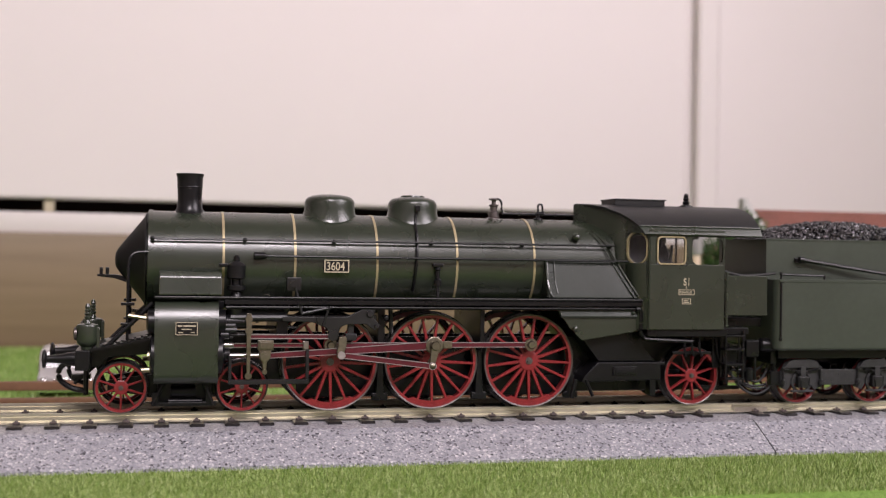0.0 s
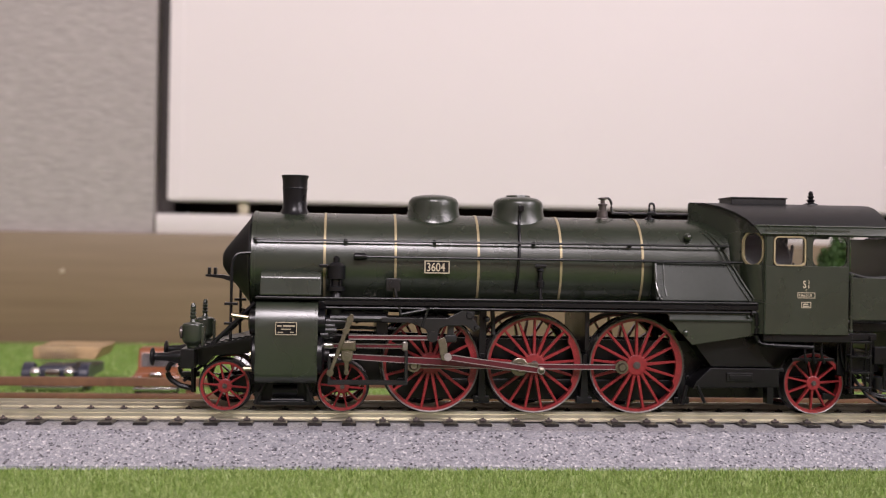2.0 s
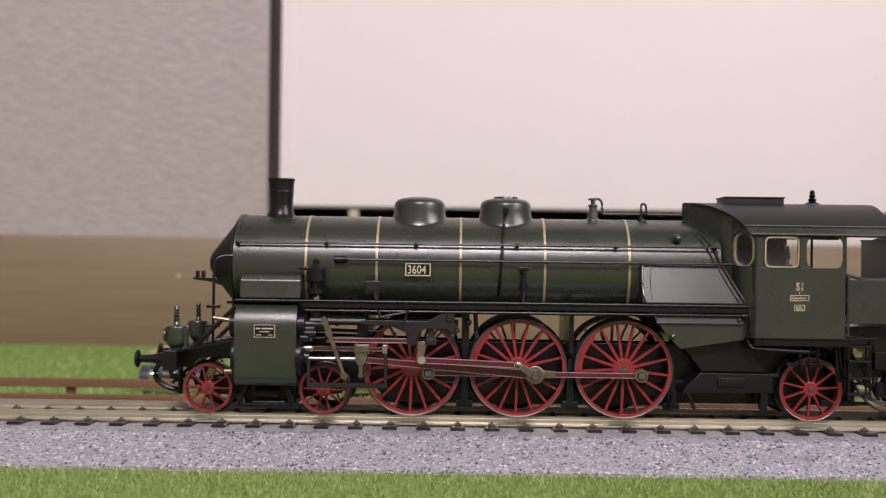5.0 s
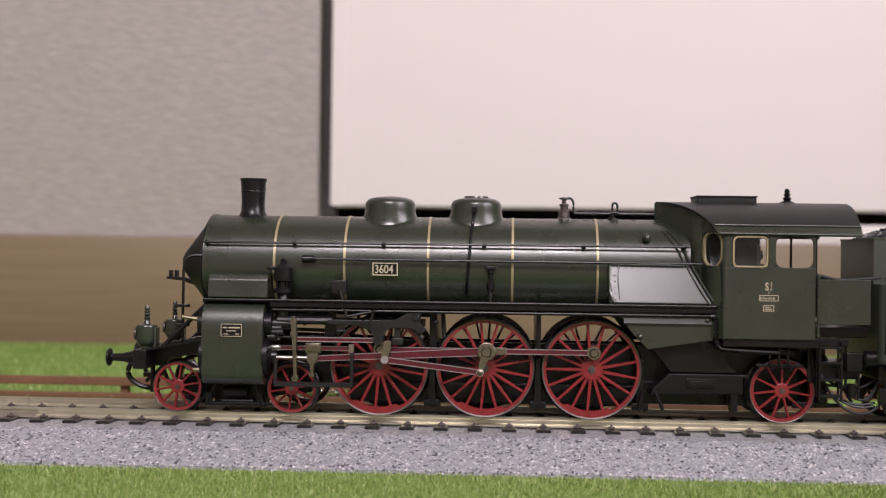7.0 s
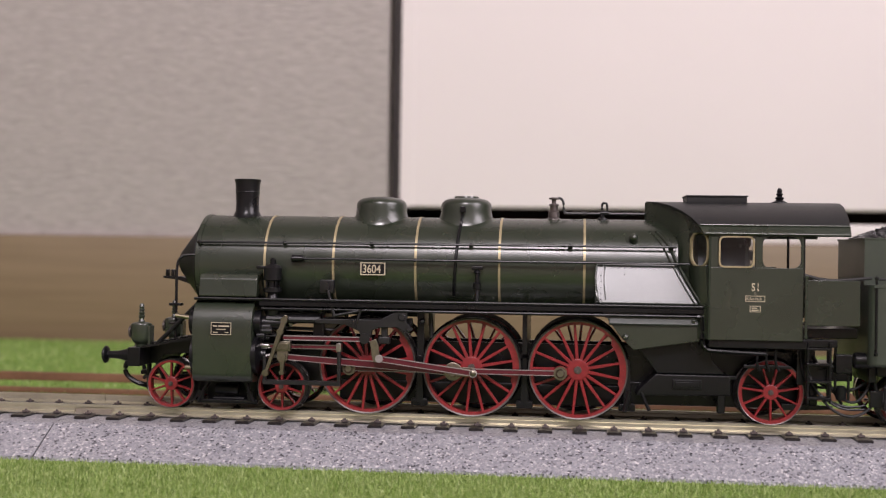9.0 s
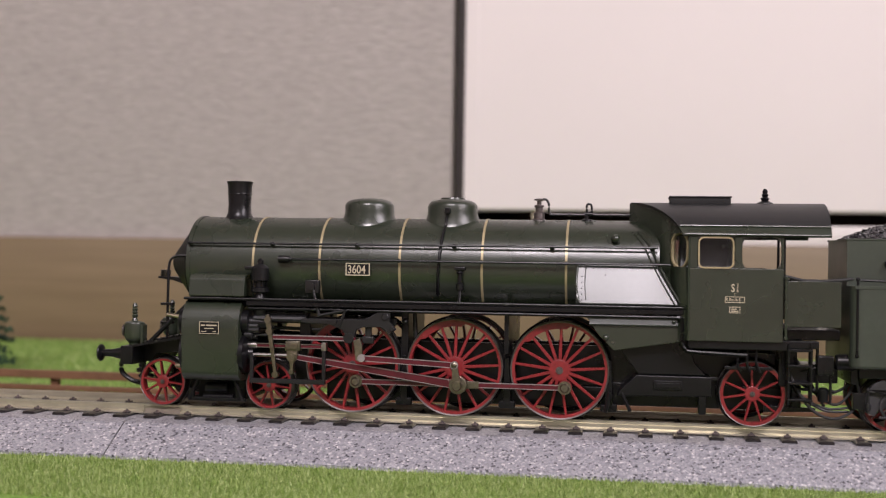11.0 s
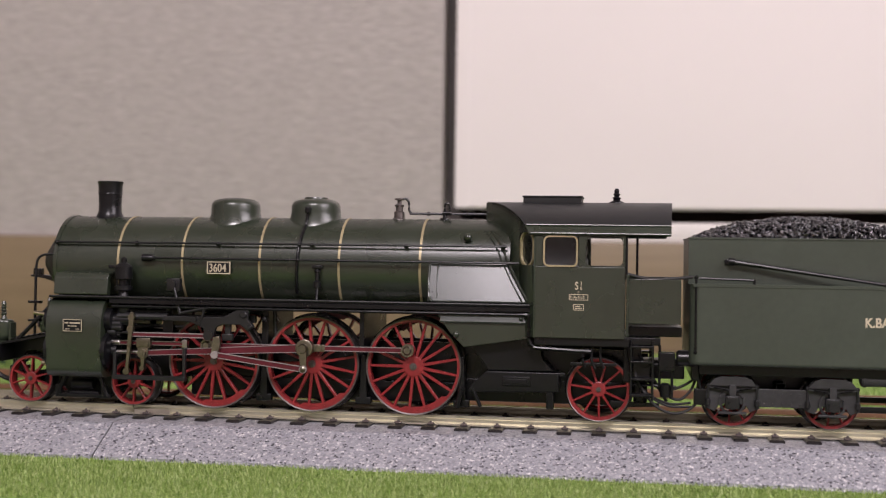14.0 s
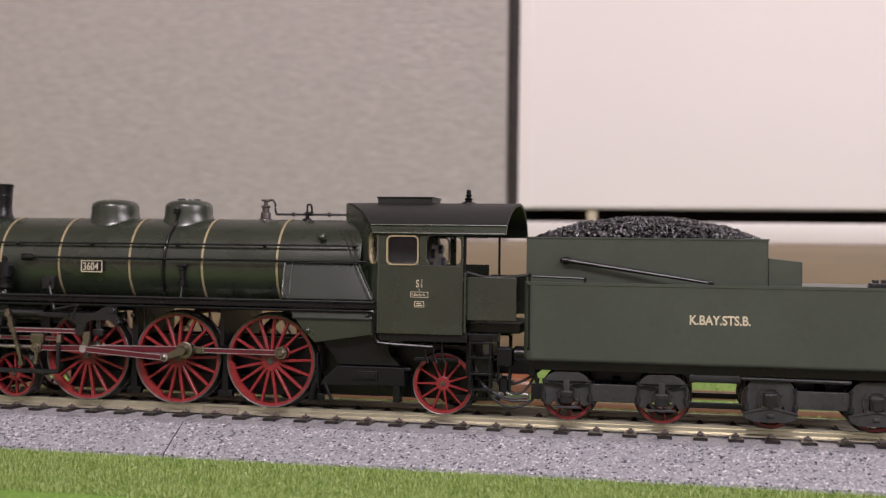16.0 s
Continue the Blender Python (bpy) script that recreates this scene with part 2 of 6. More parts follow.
def lathe(bm, profile, m=None, seg=32):
    """Turn (radius, height) pairs round z, closed at the ends, then place by m."""
    m = m or Matrix()
    rings = []
    for r, h in profile:
        rings.append([bm.verts.new(m @ Vector((r * math.cos(2 * math.pi * k / seg), r * math.sin(2 * math.pi * k / seg), h))) for k in range(seg)])
    fs = []
    for a, b in zip(rings, rings[1:]):
        for k in range(seg):
            fs.append(bm.faces.new((a[k], a[(k + 1) % seg], b[(k + 1) % seg], b[k])))
    fs.append(bm.faces.new(rings[0][::-1]))
    fs.append(bm.faces.new(rings[-1]))
    bmesh.ops.recalc_face_normals(bm, faces=fs)
    return bm


def at(x, y, z):
    return Matrix.Translation((x, y, z))


ALONG_X = Matrix(((0, 0, 1, 0), (1, 0, 0, 0), (0, 1, 0, 0), (0, 0, 0, 1)))
ALONG_Y = Matrix(((1, 0, 0, 0), (0, 0, 1, 0), (0, -1, 0, 0), (0, 0, 0, 1)))


def rod(bm, p, q, r, r2=None, seg=10):
    p, q = Vector(p), Vector(q)
    d = q - p
    m = Matrix.Translation(p) @ d.to_track_quat("Z", "Y").to_matrix().to_4x4()
    return lathe(bm, [(r, 0), (r if r2 is None else r2, d.length)], m, seg)


def tube(bm, pts, r, seg=8, steps=6):
    """A round tube along a smoothed path."""
    ps = [Vector(p) for p in pts]
    path = []
    for i in range(len(ps) - 1):
        a, b, c, d = ps[max(i - 1, 0)], ps[i], ps[i + 1], ps[min(i + 2, len(ps) - 1)]
        for k in range(steps):
            t = k / steps
            path.append(0.5 * (2 * b + (c - a) * t + (2 * a - 5 * b + 4 * c - d) * t * t + (3 * b - a - 3 * c + d) * t ** 3))
    path.append(ps[-1])
    rings = []
    for i, p in enumerate(path):
        d = (path[min(i + 1, len(path) - 1)] - path[max(i - 1, 0)]).normalized()
        m = d.to_track_quat("Z", "Y").to_matrix()
        rings.append([bm.verts.new(p + m @ Vector((r * math.cos(2 * math.pi * k / seg), r * math.sin(2 * math.pi * k / seg), 0))) for k in range(seg)])
    fs = []
    for a, b in zip(rings, rings[1:]):
        for k in range(seg):
            fs.append(bm.faces.new((a[k], a[(k + 1) % seg], b[(k + 1) % seg], b[k])))
    fs += [bm.faces.new(rings[0][::-1]), bm.faces.new(rings[-1])]
    bmesh.ops.recalc_face_normals(bm, faces=fs)
    return bm


def ball(bm, p, r, sub=2):
    bmesh.ops.create_icosphere(bm, subdivisions=sub, radius=r, matrix=Matrix.Translation(p))
    return bm


def mesh_of(name, bm, material, angle=35):
    bmesh.ops.scale(bm, vec=(0.001, 0.001, 0.001), verts=bm.verts)
    me = bpy.data.meshes.new(name)
    bm.to_mesh(me)
    bm.free()
    me.materials.append(material)
    me.polygons.foreach_set("use_smooth", [True] * len(me.polygons))
    me.set_sharp_from_angle(angle=radians(angle))
    return me


def part(name, bm, material, parent, label="", place=None):
    ob = new(name, mesh_of(name, bm, material))
    ob.modifiers.new("weighted_normals", "WEIGHTED_NORMAL").keep_sharp = True
    ob.parent = parent
    if place is not None:
        ob.matrix_basis = Matrix.Translation(Vector(place) * 0.001)
    return tagged(ob, label) if label else ob


def again(ob, parent, m):
    """The same part once more under a thing, at the pose m (millimetres)."""
    c = copy_thing(ob, Matrix.Translation(m.translation * 0.001) @ m.to_3x3().to_4x4())
    c.parent = parent
    return c


def thing(name, bm, material, label, category, kind="", group=""):
    ob = new(name, mesh_of(name, bm, material)) if bm else new(name)
    if bm:
        ob.modifiers.new("weighted_normals", "WEIGHTED_NORMAL").keep_sharp = True
    return tagged(ob, label, category, group, kind)


def lettering(name, words, size, material, parent, place, extrude=0.08, sx=1.0, label="", bold=0.0):
    """Raised letters that face the viewer's side of the track; place is their lower left corner."""
    cu = bpy.data.curves.new(name, "FONT")
    cu.body, cu.size, cu.extrude, cu.offset = words, size, extrude, bold
    tmp = bpy.data.objects.new(name, cu)
    scene.collection.objects.link(tmp)
    me = bpy.data.meshes.new_from_object(tmp.evaluated_get(bpy.context.evaluated_depsgraph_get()))
    bpy.data.objects.remove(tmp)
    me.transform(Matrix.Diagonal((0.001 * sx, 0.001, 0.001, 1)))
    me.transform(Matrix.Rotation(radians(90), 4, "X"))
    me.materials.clear()
    me.materials.append(material)
    ob = new(name, me)
    ob.parent = parent
    ob.matrix_basis = Matrix.Translation(Vector(place) * 0.001)
    return tagged(ob, label) if label else ob


# ---- the room and the layout ----
FLOOR_Z, GRASS_Z, BACK_Y = -22.0, -9.2, 292.0


def setting():
    tagged(new("floor", mesh_of("floor", box(bm_new(), -1900, 459, -5200, 320, FLOOR_Z - 40, FLOOR_Z), WOOD)), "brown wooden room floor under the layout board", "floor", "", "structure")
    tagged(new("ceiling", mesh_of("ceiling", box(bm_new(), -1900, 459, -5200, 420, 2300, 2340), WHITE)), "plain white room ceiling", "ceiling", "", "structure")
    for n, b in (("wall_west", (-1960, -1900, -5200, 420)), ("wall_south", (-1960, 540, -5260, -5200))):
        tagged(new(n, mesh_of(n, box(bm_new(), *b, FLOOR_Z - 40, 2340), ROOMWALL)), "plain pale room wall", "wall", "", "structure")
    # unseen east wall close to the end of the layout, opened for the fill lamp
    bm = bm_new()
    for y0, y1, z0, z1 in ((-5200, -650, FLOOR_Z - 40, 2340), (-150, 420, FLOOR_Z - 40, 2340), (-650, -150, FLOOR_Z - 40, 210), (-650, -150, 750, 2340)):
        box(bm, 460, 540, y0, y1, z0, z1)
    tagged(new("wall_east", mesh_of("wall_east", bm, ROOMWALL)), "plain pale unseen room wall with an added window", "wall", "", "structure")
    # window out of view, added only to house the side fill lamp
    win = tagged(new("added_window"), "unseen white-framed window added around the side fill lamp", "window", "", "structure")
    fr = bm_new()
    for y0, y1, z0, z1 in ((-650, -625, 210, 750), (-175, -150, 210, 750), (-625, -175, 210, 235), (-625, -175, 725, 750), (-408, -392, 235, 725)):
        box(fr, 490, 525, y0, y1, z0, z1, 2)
    part("window_frame", fr, WHITE, win, "white frame of the added window")
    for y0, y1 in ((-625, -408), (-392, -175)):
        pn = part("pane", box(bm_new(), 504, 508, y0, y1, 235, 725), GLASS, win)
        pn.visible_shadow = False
    # wallpapered wall left of the cupboard
    tagged(new("wall_north", mesh_of("wall_north", box(bm_new(), -1900, -150.5, BACK_Y + 4, BACK_Y + 90, 42, 2300, 0.6), WALLPAPER)), "pale beige wallpaper with a horizontal woven relief", "wall", "", "structure")
    # sheet at the back of the door gap, darkened in colour for its shade
    tagged(new("wall_recess", mesh_of("wall_recess", box(bm_new(), -150.5, 459, BACK_Y + 70, BACK_Y + 90, 42, 2300), DARKGAP)), "recess coloured dark brown for the shade behind the cupboard doors", "wall", "", "structure")
    tagged(new("baseboard", mesh_of("baseboard", box(bm_new(), -1900, 459, BACK_Y, BACK_Y + 90, FLOOR_Z, 42, 0.8), BROWNWOOD)), "tall light brown wooden baseboard", "baseboard", "", "structure")
    screw = new("screw", mesh_of("screw", lathe(bm_new(), [(1.1, 0), (1.1, 0.4), (0.7, 0.8)], at(-191.5, BACK_Y, 23.7) @ Matrix.Rotation(radians(90), 4, "X"), 16), CREAM))
    screw.parent = bpy.data.objects["baseboard"]
    tagged(new("trim", mesh_of("trim", box(bm_new(), -149.5, 459, BACK_Y + 2, BACK_Y + 60, 42, 51.5, 0.8), PANEL)), "white sill below the cupboard doors", "trim", "", "structure")
    # strip added to fill the shadow gap; its colour stands for the shade
    tagged(new("trim_gap_shade", mesh_of("trim_gap_shade", box(bm_new(), -150.4, -143.2, BACK_Y + 17, BACK_Y + 66, 51.6, 2290), JAMBSHADE)), "grey-brown strip coloured as shade in the gap beside the cupboard door", "trim", "", "structure")
    tagged(new("trim_bracket", mesh_of("trim_bracket", box(bm_new(), -111.2, -106.6, BACK_Y + 4, BACK_Y + 9, 51.6, 57.7, 0.8), CREAM)), "small pale bracket in the gap below the cupboard door", "trim", "", "structure")
    # two cupboard doors; the second stands a little behind the first, with a frame strip between them
    d = thing("cupboard_door", box(bm_new(), -143.5, 204.5, BACK_Y + 1, BACK_Y + 21, 57.8, 2285, 1.2), PANEL, "smooth white cupboard door with a dark gap below it", "cupboard door", "", "cupboard doors")
    part("edge_strip", box(bm_new(), -143.9, -137.4, BACK_Y + 0.2, BACK_Y + 0.95, 57.9, 2284, 0.35), PANEL, d, "slim white edge band")
    d2 = thing("cupboard_door", box(bm_new(), 204.6, 455, BACK_Y + 2.4, BACK_Y + 22, 57.8, 2285, 1.2), PANEL, "smooth white cupboard door beside a frame strip", "cupboard door", "", "cupboard doors")
    part("edge_strip", box(bm_new(), 208.5, 221.5, BACK_Y - 4.2, BACK_Y + 2.35, 58, 2284, 2.6, 4), PANEL, d2, "slim raised white edge strip")
    thing("ceiling_lamp", box(bm_new(), -560, 360, -3080, -2160, 2262, 2300, 12), LAMPGLOW, "flat square white ceiling lamp, switched on", "lamp", "")
    thing("layout_board", box(bm_new(), -760, 450, -150, 285, FLOOR_Z, GRASS_Z - 1.2, 1.0), WOOD, "flat wooden board carrying the model railway", "board")
    bm = bm_new()
    box(bm, -758, 448, -148, 284, GRASS_Z - 1.2, GRASS_Z)
    tagged(new("ground", mesh_of("ground", bm, GRASSMAT)), "green model grass mat", "ground", "", "structure")
    # flock fibres on the mat
    rnd = random.Random(4)
    vs, fs = [], []

    def fibre(x, y, h, w):
        a = rnd.uniform(0, 6.283)
        lx, ly = rnd.gauss(0, 0.35) * h, rnd.gauss(0, 0.35) * h
        dx, dy = math.cos(a) * w, math.sin(a) * w
        i = len(vs)
        vs.extend(((x - dx, y - dy, GRASS_Z - 0.2), (x + dx, y + dy, GRASS_Z - 0.2), (x + lx, y + ly, GRASS_Z + h)))
        fs.append((i, i + 1, i + 2))
    for _ in range(150000):
        y = -31.5 - 38 * rnd.random()
        fibre(rnd.uniform(-230, 130), y, rnd.uniform(0.35, 1.25), rnd.uniform(0.09, 0.18))
    for _ in range(60000):
        y = 32 + 250 * rnd.random() ** 1.3
        fibre(rnd.uniform(-420, 320), y, rnd.uniform(0.5, 1.6), rnd.uniform(0.2, 0.4))
    me = bpy.data.meshes.new("grass")
    me.from_pydata([(a * 0.001, b * 0.001, c * 0.001) for a, b, c in vs], [], fs)
    me.materials.append(BLADE)
    tagged(new("grass", me), "short bright green flocked model grass", "grass", "", "stuff")


J = (-421.6, -173.1, 75.4, 323.9)
PITCH = 7.362


def track():
    """Three lengths of roadbed track with moulded ballast, sleepers and nickel rails."""
    half = [(-30.0, GRASS_Z - 0.1), (-30.0, -8.4), (-29.4, -7.9), (-20.6, -3.0), (-19.6, -2.6), (-15, -2.55)]
    bed = half + [(-a, b) for a, b in half[::-1]]
    railsec = [(-1.1, -2.1), (1.1, -2.1), (1.1, -1.8), (0.28, -1.45), (0.28, -0.75), (0.46, -0.55), (0.46, -0.08), (0.38, 0.0), (-0.38, 0.0), (-0.46, -0.08), (-0.46, -0.55), (-0.28, -0.75), (-0.28, -1.45), (-1.1, -1.8)]
    sl = mesh_of("sleeper", box(bm_new(), -1.55, 1.55, -14.9, 14.9, -4.2, -1.95, 0.2, 1), SLEEPER)
    cb = bm_new()
    box(cb, -0.75, 0.75, -0.75, 0.55, -2.0, -1.5, 0.15, 1)
    lathe(cb, [(0.32, -1.55), (0.32, -1.3), (0.2, -1.15)], at(0, -0.1, 0), 8)
    cl = mesh_of("rail_clip", cb, CLIP)
    for a, b in zip(J, J[1:]):
        th = thing("track_section", None, None, "roadbed track with grey speckled ballast and bright nickel rails", "track", "", "track sections")
        bm = prism(bm_new(), bed, a + 0.18, b - 0.18, "x")
        part("ballast_bed", bm, BALLAST, th, "grey speckled moulded ballast shoulder")
        for y in (-8.7, 8.7):
            part("rail", prism(bm_new(), [(y + p, q) for p, q in railsec], a + 0.06, b - 0.06, "x"), RAIL, th, "bright nickel rail")
        for y in (-10.2, 10.2):
            part("rail_joiner", box(bm_new(), a + 0.4, a + 9, y + (0.35 if y < 0 else -0.65), y + (0.65 if y < 0 else -0.35), -2.0, -0.9, 0.1, 1), RAILSIDE, th)
        k0 = math.ceil((a + 2 - SLEEPER0) / PITCH)
        k = k0
        while SLEEPER0 + k * PITCH < b - 2:
            s = new("sleeper", sl)
            s.parent, s.location = th, ((SLEEPER0 + k * PITCH) * 0.001, 0, 0)
            for y, turn in ((-10.3, 0), (-7.1, 1), (7.1, 0), (10.3, 1)):
                c = new("rail_clip", cl)
                c.parent = s
                c.matrix_basis = Matrix.Translation((0, y * 0.001, 0)) @ Matrix.Rotation(math.pi * turn, 4, "Z")
            k += 1


SLEEPER0 = -173.1 + PITCH / 2


def fence():
    th = thing("fence", None, None, "low brown wooden two-rail fence on the grass", "fence")
    y = 77.0
    part("top_rail", box(bm_new(), -400, 300, y - 0.8, y + 0.8, -4.9, -2.3, 0.3), FENCEWOOD, th)
    part("bottom_rail", box(bm_new(), -400, 300, y - 0.8, y + 0.8, -8.6, -6.9, 0.3), FENCEWOOD, th)
    post = mesh_of("post", box(bm_new(), -1.3, 1.3, y + 0.9, y + 3.2, GRASS_Z - 0.1, -2.6, 0.3), FENCEWOOD)
    for k in range(-3, 8):
        p = new("post", post)
        p.parent, p.location = th, ((-172.8 + 68.2 * k) * 0.001, 0, 0)


def wheel_simple(bm, x, y, z, r, w):
    lathe(bm, [(r * 0.5, 0), (r * 0.9, 0.1), (r, 0.5), (r, w - 0.5), (r * 0.9, w)], at(x, y, z) @ Matrix.Rotation(radians(90), 4, "X"), 20)


def lorry(x, y, body, tint, label, bed, tall=13.5):
    """A small old lorry that faces the track."""
    th = thing("toy_lorry", None, None, label, "toy lorry", "", "toy lorries")
    z = GRASS_Z + 0.2
    w = 6.4
    bm = bm_new()
    prism(bm, [(y - 1, z + 2.4), (y - 1, z + 6.5), (y + 4.2, z + 7.4), (y + 5.6, z + tall - 1.2), (y + 6.6, z + tall), (y + 13, z + tall), (y + 13.6, z + 2.4)], x - w, x + w, "x", 0.7)
    part("cab", bm, body, th, tint)
    part("windscreen", prism(bm_new(), [(y + 4.15, z + 7.9), (y + 5.2, z + tall - 1.7), (y + 5.5, z + tall - 1.7), (y + 4.5, z + 7.9)], x - w + 1.2, x + w - 1.2, "x"), SCREEN, th, "windscreen with pale reflections put into its colour")
    part("grille", box(bm_new(), x - 1.9, x + 1.9, y - 1.7, y - 0.9, z + 2.6, z + 6.6, 0.5), CHROME, th, "chrome grille")
    part("bumper", box(bm_new(), x - w, x + w, y - 2.6, y - 1.6, z + 1.2, z + 2.3, 0.3), CHROME, th, "chrome bumper")
    for sx in (-1, 1):
        part("headlight", ball(bm_new(), (x + sx * 4.6, y - 1.4, z + 4.6), 1.15), CHROME, th)
        bm = bm_new()
        lathe(bm, [(0.2, 0), (2.4, 0.4), (2.9, 1.2), (2.9, 2.2), (0.2, 2.6)], at(x + sx * 5.4 + 1.3, y + 2, z + 2.8) @ Matrix.Rotation(radians(-90), 4, "Y"), 20)
        part("wheel", bm, RUBBER, th)
        bm = bm_new()
        box(bm, x + sx * 5.6 - 1.6, x + sx * 5.6 + 1.6, y - 1.2, y + 5.5, z + 4.6, z + 5.8, 0.6)
        part("mudguard", bm, body, th)
    if bed:
        part("load_bed", box(bm_new(), x - w - 0.6, x + w + 0.6, y + 14.2, y + 34, z + 3.2, z + tall - 2.0, 0.5), TRUCKTAN, th, "tan load bed")
        for sx in (-1, 1):
            bm = bm_new()
            lathe(bm, [(0.2, 0), (2.9, 0.4), (2.9, 2.2), (0.2, 2.6)], at(x + sx * 5.0 + 1.3, y + 28, z + 2.9) @ Matrix.Rotation(radians(-90), 4, "Y"), 20)
            part("wheel", bm, RUBBER, th)
    return th


def flat_lorry(x, y):
    th = thing("toy_lorry", None, None, "low open dark toy lorry with tan boards and round headlights", "toy lorry", "", "toy lorries")
    z = GRASS_Z + 0.2
    part("bonnet", box(bm_new(), x - 5.4, x + 4.6, y, y + 13, z + 2.6, z + 8.0, 1.6, 3), TRUCKGREY, th, "dark blue-grey bonnet")
    part("chassis", box(bm_new(), x - 8.0, x + 8.0, y + 3, y + 34, z + 3.0, z + 6.4, 0.5), TRUCKGREY, th)
    part("grille", box(bm_new(), x - 2.6, x + 1.8, y - 0.9, y + 0.2, z + 2.6, z + 7.0, 0.8), CHROME, th, "chrome grille")
    part("board", prism(bm_new(), [(x - 9.5, z + 8.8), (x + 9.5, z + 8.8), (x + 11.6, z + 12.6), (x - 9.5, z + 12.6)], y + 12, y + 36, "y", 0.4), TRUCKTAN, th, "tan dropside board")
    part("windscreen_frame", box(bm_new(), x - 6.6, x + 4.4, y + 8.5, y + 9.1, z + 8.0, z + 13.6, 0.3), GLASS, th)
    for dx in (-5.4, 4.6):
        part("headlight", ball(bm_new(), (x + dx, y - 0.9, z + 6.0), 1.7), CHROME, th, "round chrome headlight")
    for dx in (-8.4, 8.4):
        bm = bm_new()
        lathe(bm, [(0.2, 0), (3.2, 0.4), (3.7, 1.2), (3.7, 2.4), (0.2, 2.8)], at(x + dx + 1.4, y + 4, z + 3.7) @ Matrix.Rotation(radians(-90), 4, "Y"), 24)
        part("wheel", bm, RUBBER, th)
        bm = bm_new()
        lathe(bm, [(3.9, 0), (4.3, 0.3), (4.3, 2.9), (3.9, 3.2)], at(x + dx + 1.6, y + 4.4, z + 4.4) @ Matrix.Rotation(radians(-90), 4, "Y"), 24)
        part("mudguard", bm, TRUCKGREY, th)
    part("bumper", box(bm_new(), x - 9, x + 9, y - 2.2, y - 1.4, z + 1.0, z + 2.2, 0.3), CHROME, th)


def white_car(x, y):
    th = thing("toy_car", None, None, "silver-white toy car with a chrome front on the grass", "toy car")
    z = GRASS_Z + 0.2
    bm = prism(bm_new(), [(y, z + 1.6), (y - 0.6, z + 5.5), (y + 5, z + 7.4), (y + 8, z + 13.2), (y + 22, z + 13.8), (y + 24, z + 1.6)], x - 8.6, x + 8.6, "x", 1.2)
    part("body", bm, CARWHITE, th, "silver-white car body")
    part("windscreen", prism(bm_new(), [(y + 5.2, z + 8.0), (y + 7.4, z + 12.4), (y + 7.7, z + 12.4), (y + 5.6, z + 8.0)], x - 7, x + 7, "x"), SCREEN, th)
    part("bumper", box(bm_new(), x - 8.6, x + 8.6, y - 2.0, y - 0.9, z + 1.2, z + 3.0, 0.5), CHROME, th, "chrome bumper")
    part("grille", box(bm_new(), x - 4, x + 4, y - 1.4, y - 0.2, z + 3.4, z + 5.4, 0.4), CHROME, th)
    for sx in (-1, 1):
        part("headlight", ball(bm_new(), (x + sx * 6.4, y - 0.6, z + 4.6), 1.3), CHROME, th)
        bm = bm_new()
        lathe(bm, [(0.2, 0), (2.6, 0.4), (2.6, 2.2), (0.2, 2.6)], at(x + sx * 7.0 + 1.3, y + 4, z + 2.5) @ Matrix.Rotation(radians(-90), 4, "Y"), 20)
        part("wheel", bm, RUBBER, th)


def leafy(bm, rnd, centre, radii, n, size):
    for _ in range(n):
        u = Vector((rnd.gauss(0, 1), rnd.gauss(0, 1), rnd.gauss(0, 1))).normalized() * (rnd.random() ** 0.4)
        p = Vector(centre) + Vector((u.x * radii[0], u.y * radii[1], u.z * radii[2]))
        m = Matrix.Translation(p) @ Euler([rnd.uniform(0, 6.3) for _ in range(3)]).to_matrix().to_4x4()
        s = size * rnd.uniform(0.5, 1.3)
        v = [bm.verts.new(m @ Vector(c)) for c in ((-s, 0, 0), (0, -s * 0.6, s * 0.2), (s, 0, 0), (0, s * 0.6, s * 0.2))]
        bm.faces.new(v)


def broad_tree(x, y, h, w, seed, label):
    rnd = random.Random(seed)
    th = thing("model_tree", None, None, label, "model tree", "", "model trees")
    bm = bm_new()
    z = GRASS_Z - 0.2
    rod(bm, (x, y, z), (x + 1, y, z + h * 0.55), 1.6, 0.9)
    tips = []
    for k in range(6):
        a = k * 1.05
        tip = (x + math.cos(a) * w * 0.5, y + math.sin(a) * w * 0.5, z + h * (0.6 + 0.05 * k))
        rod(bm, (x + 0.6, y, z + h * 0.35 + k), tip, 0.7, 0.25, 6)
        tips.append(tip)
    part("trunk", bm, BARK, th)
    bm = bm_new()
    for t in tips + [(x, y, z + h * 0.85)]:
        leafy(bm, rnd, t, (w * 0.42, w * 0.42, h * 0.2), 420, 1.0)
    part("crown", bm, TREEGREEN, th, "dense light green foliage")


def conifer(x, y, h, w, seed):
    rnd = random.Random(seed)
    th = thing("model_tree", None, None, "dark green model conifer on the grass", "model tree", "", "model trees")
    z = GRASS_Z - 0.2
    part("trunk", rod(bm_new(), (x, y, z), (x, y, z + h), 1.6, 0.3), BARK, th)
    bm = bm_new()
    for k in range(14):
        f = k / 13
        r = w * (1 - f) * rnd.uniform(0.85, 1.1) + 0.6
        for j in range(10):
            a = rnd.uniform(0, 6.283)
            tip = Vector((x + math.cos(a) * r, y + math.sin(a) * r, z + h * (0.14 + 0.85 * f) - r * 0.25))
            for i in range(9):
                c = Vector((x, y, z + h * (0.14 + 0.85 * f))).lerp(tip, (i + 1) / 9)
                leafy(bm, rnd, c, (1.2, 1.2, 0.7), 3, 1.1)
    part("crown", bm, TREEDARK, th, "dark layered needle branches")


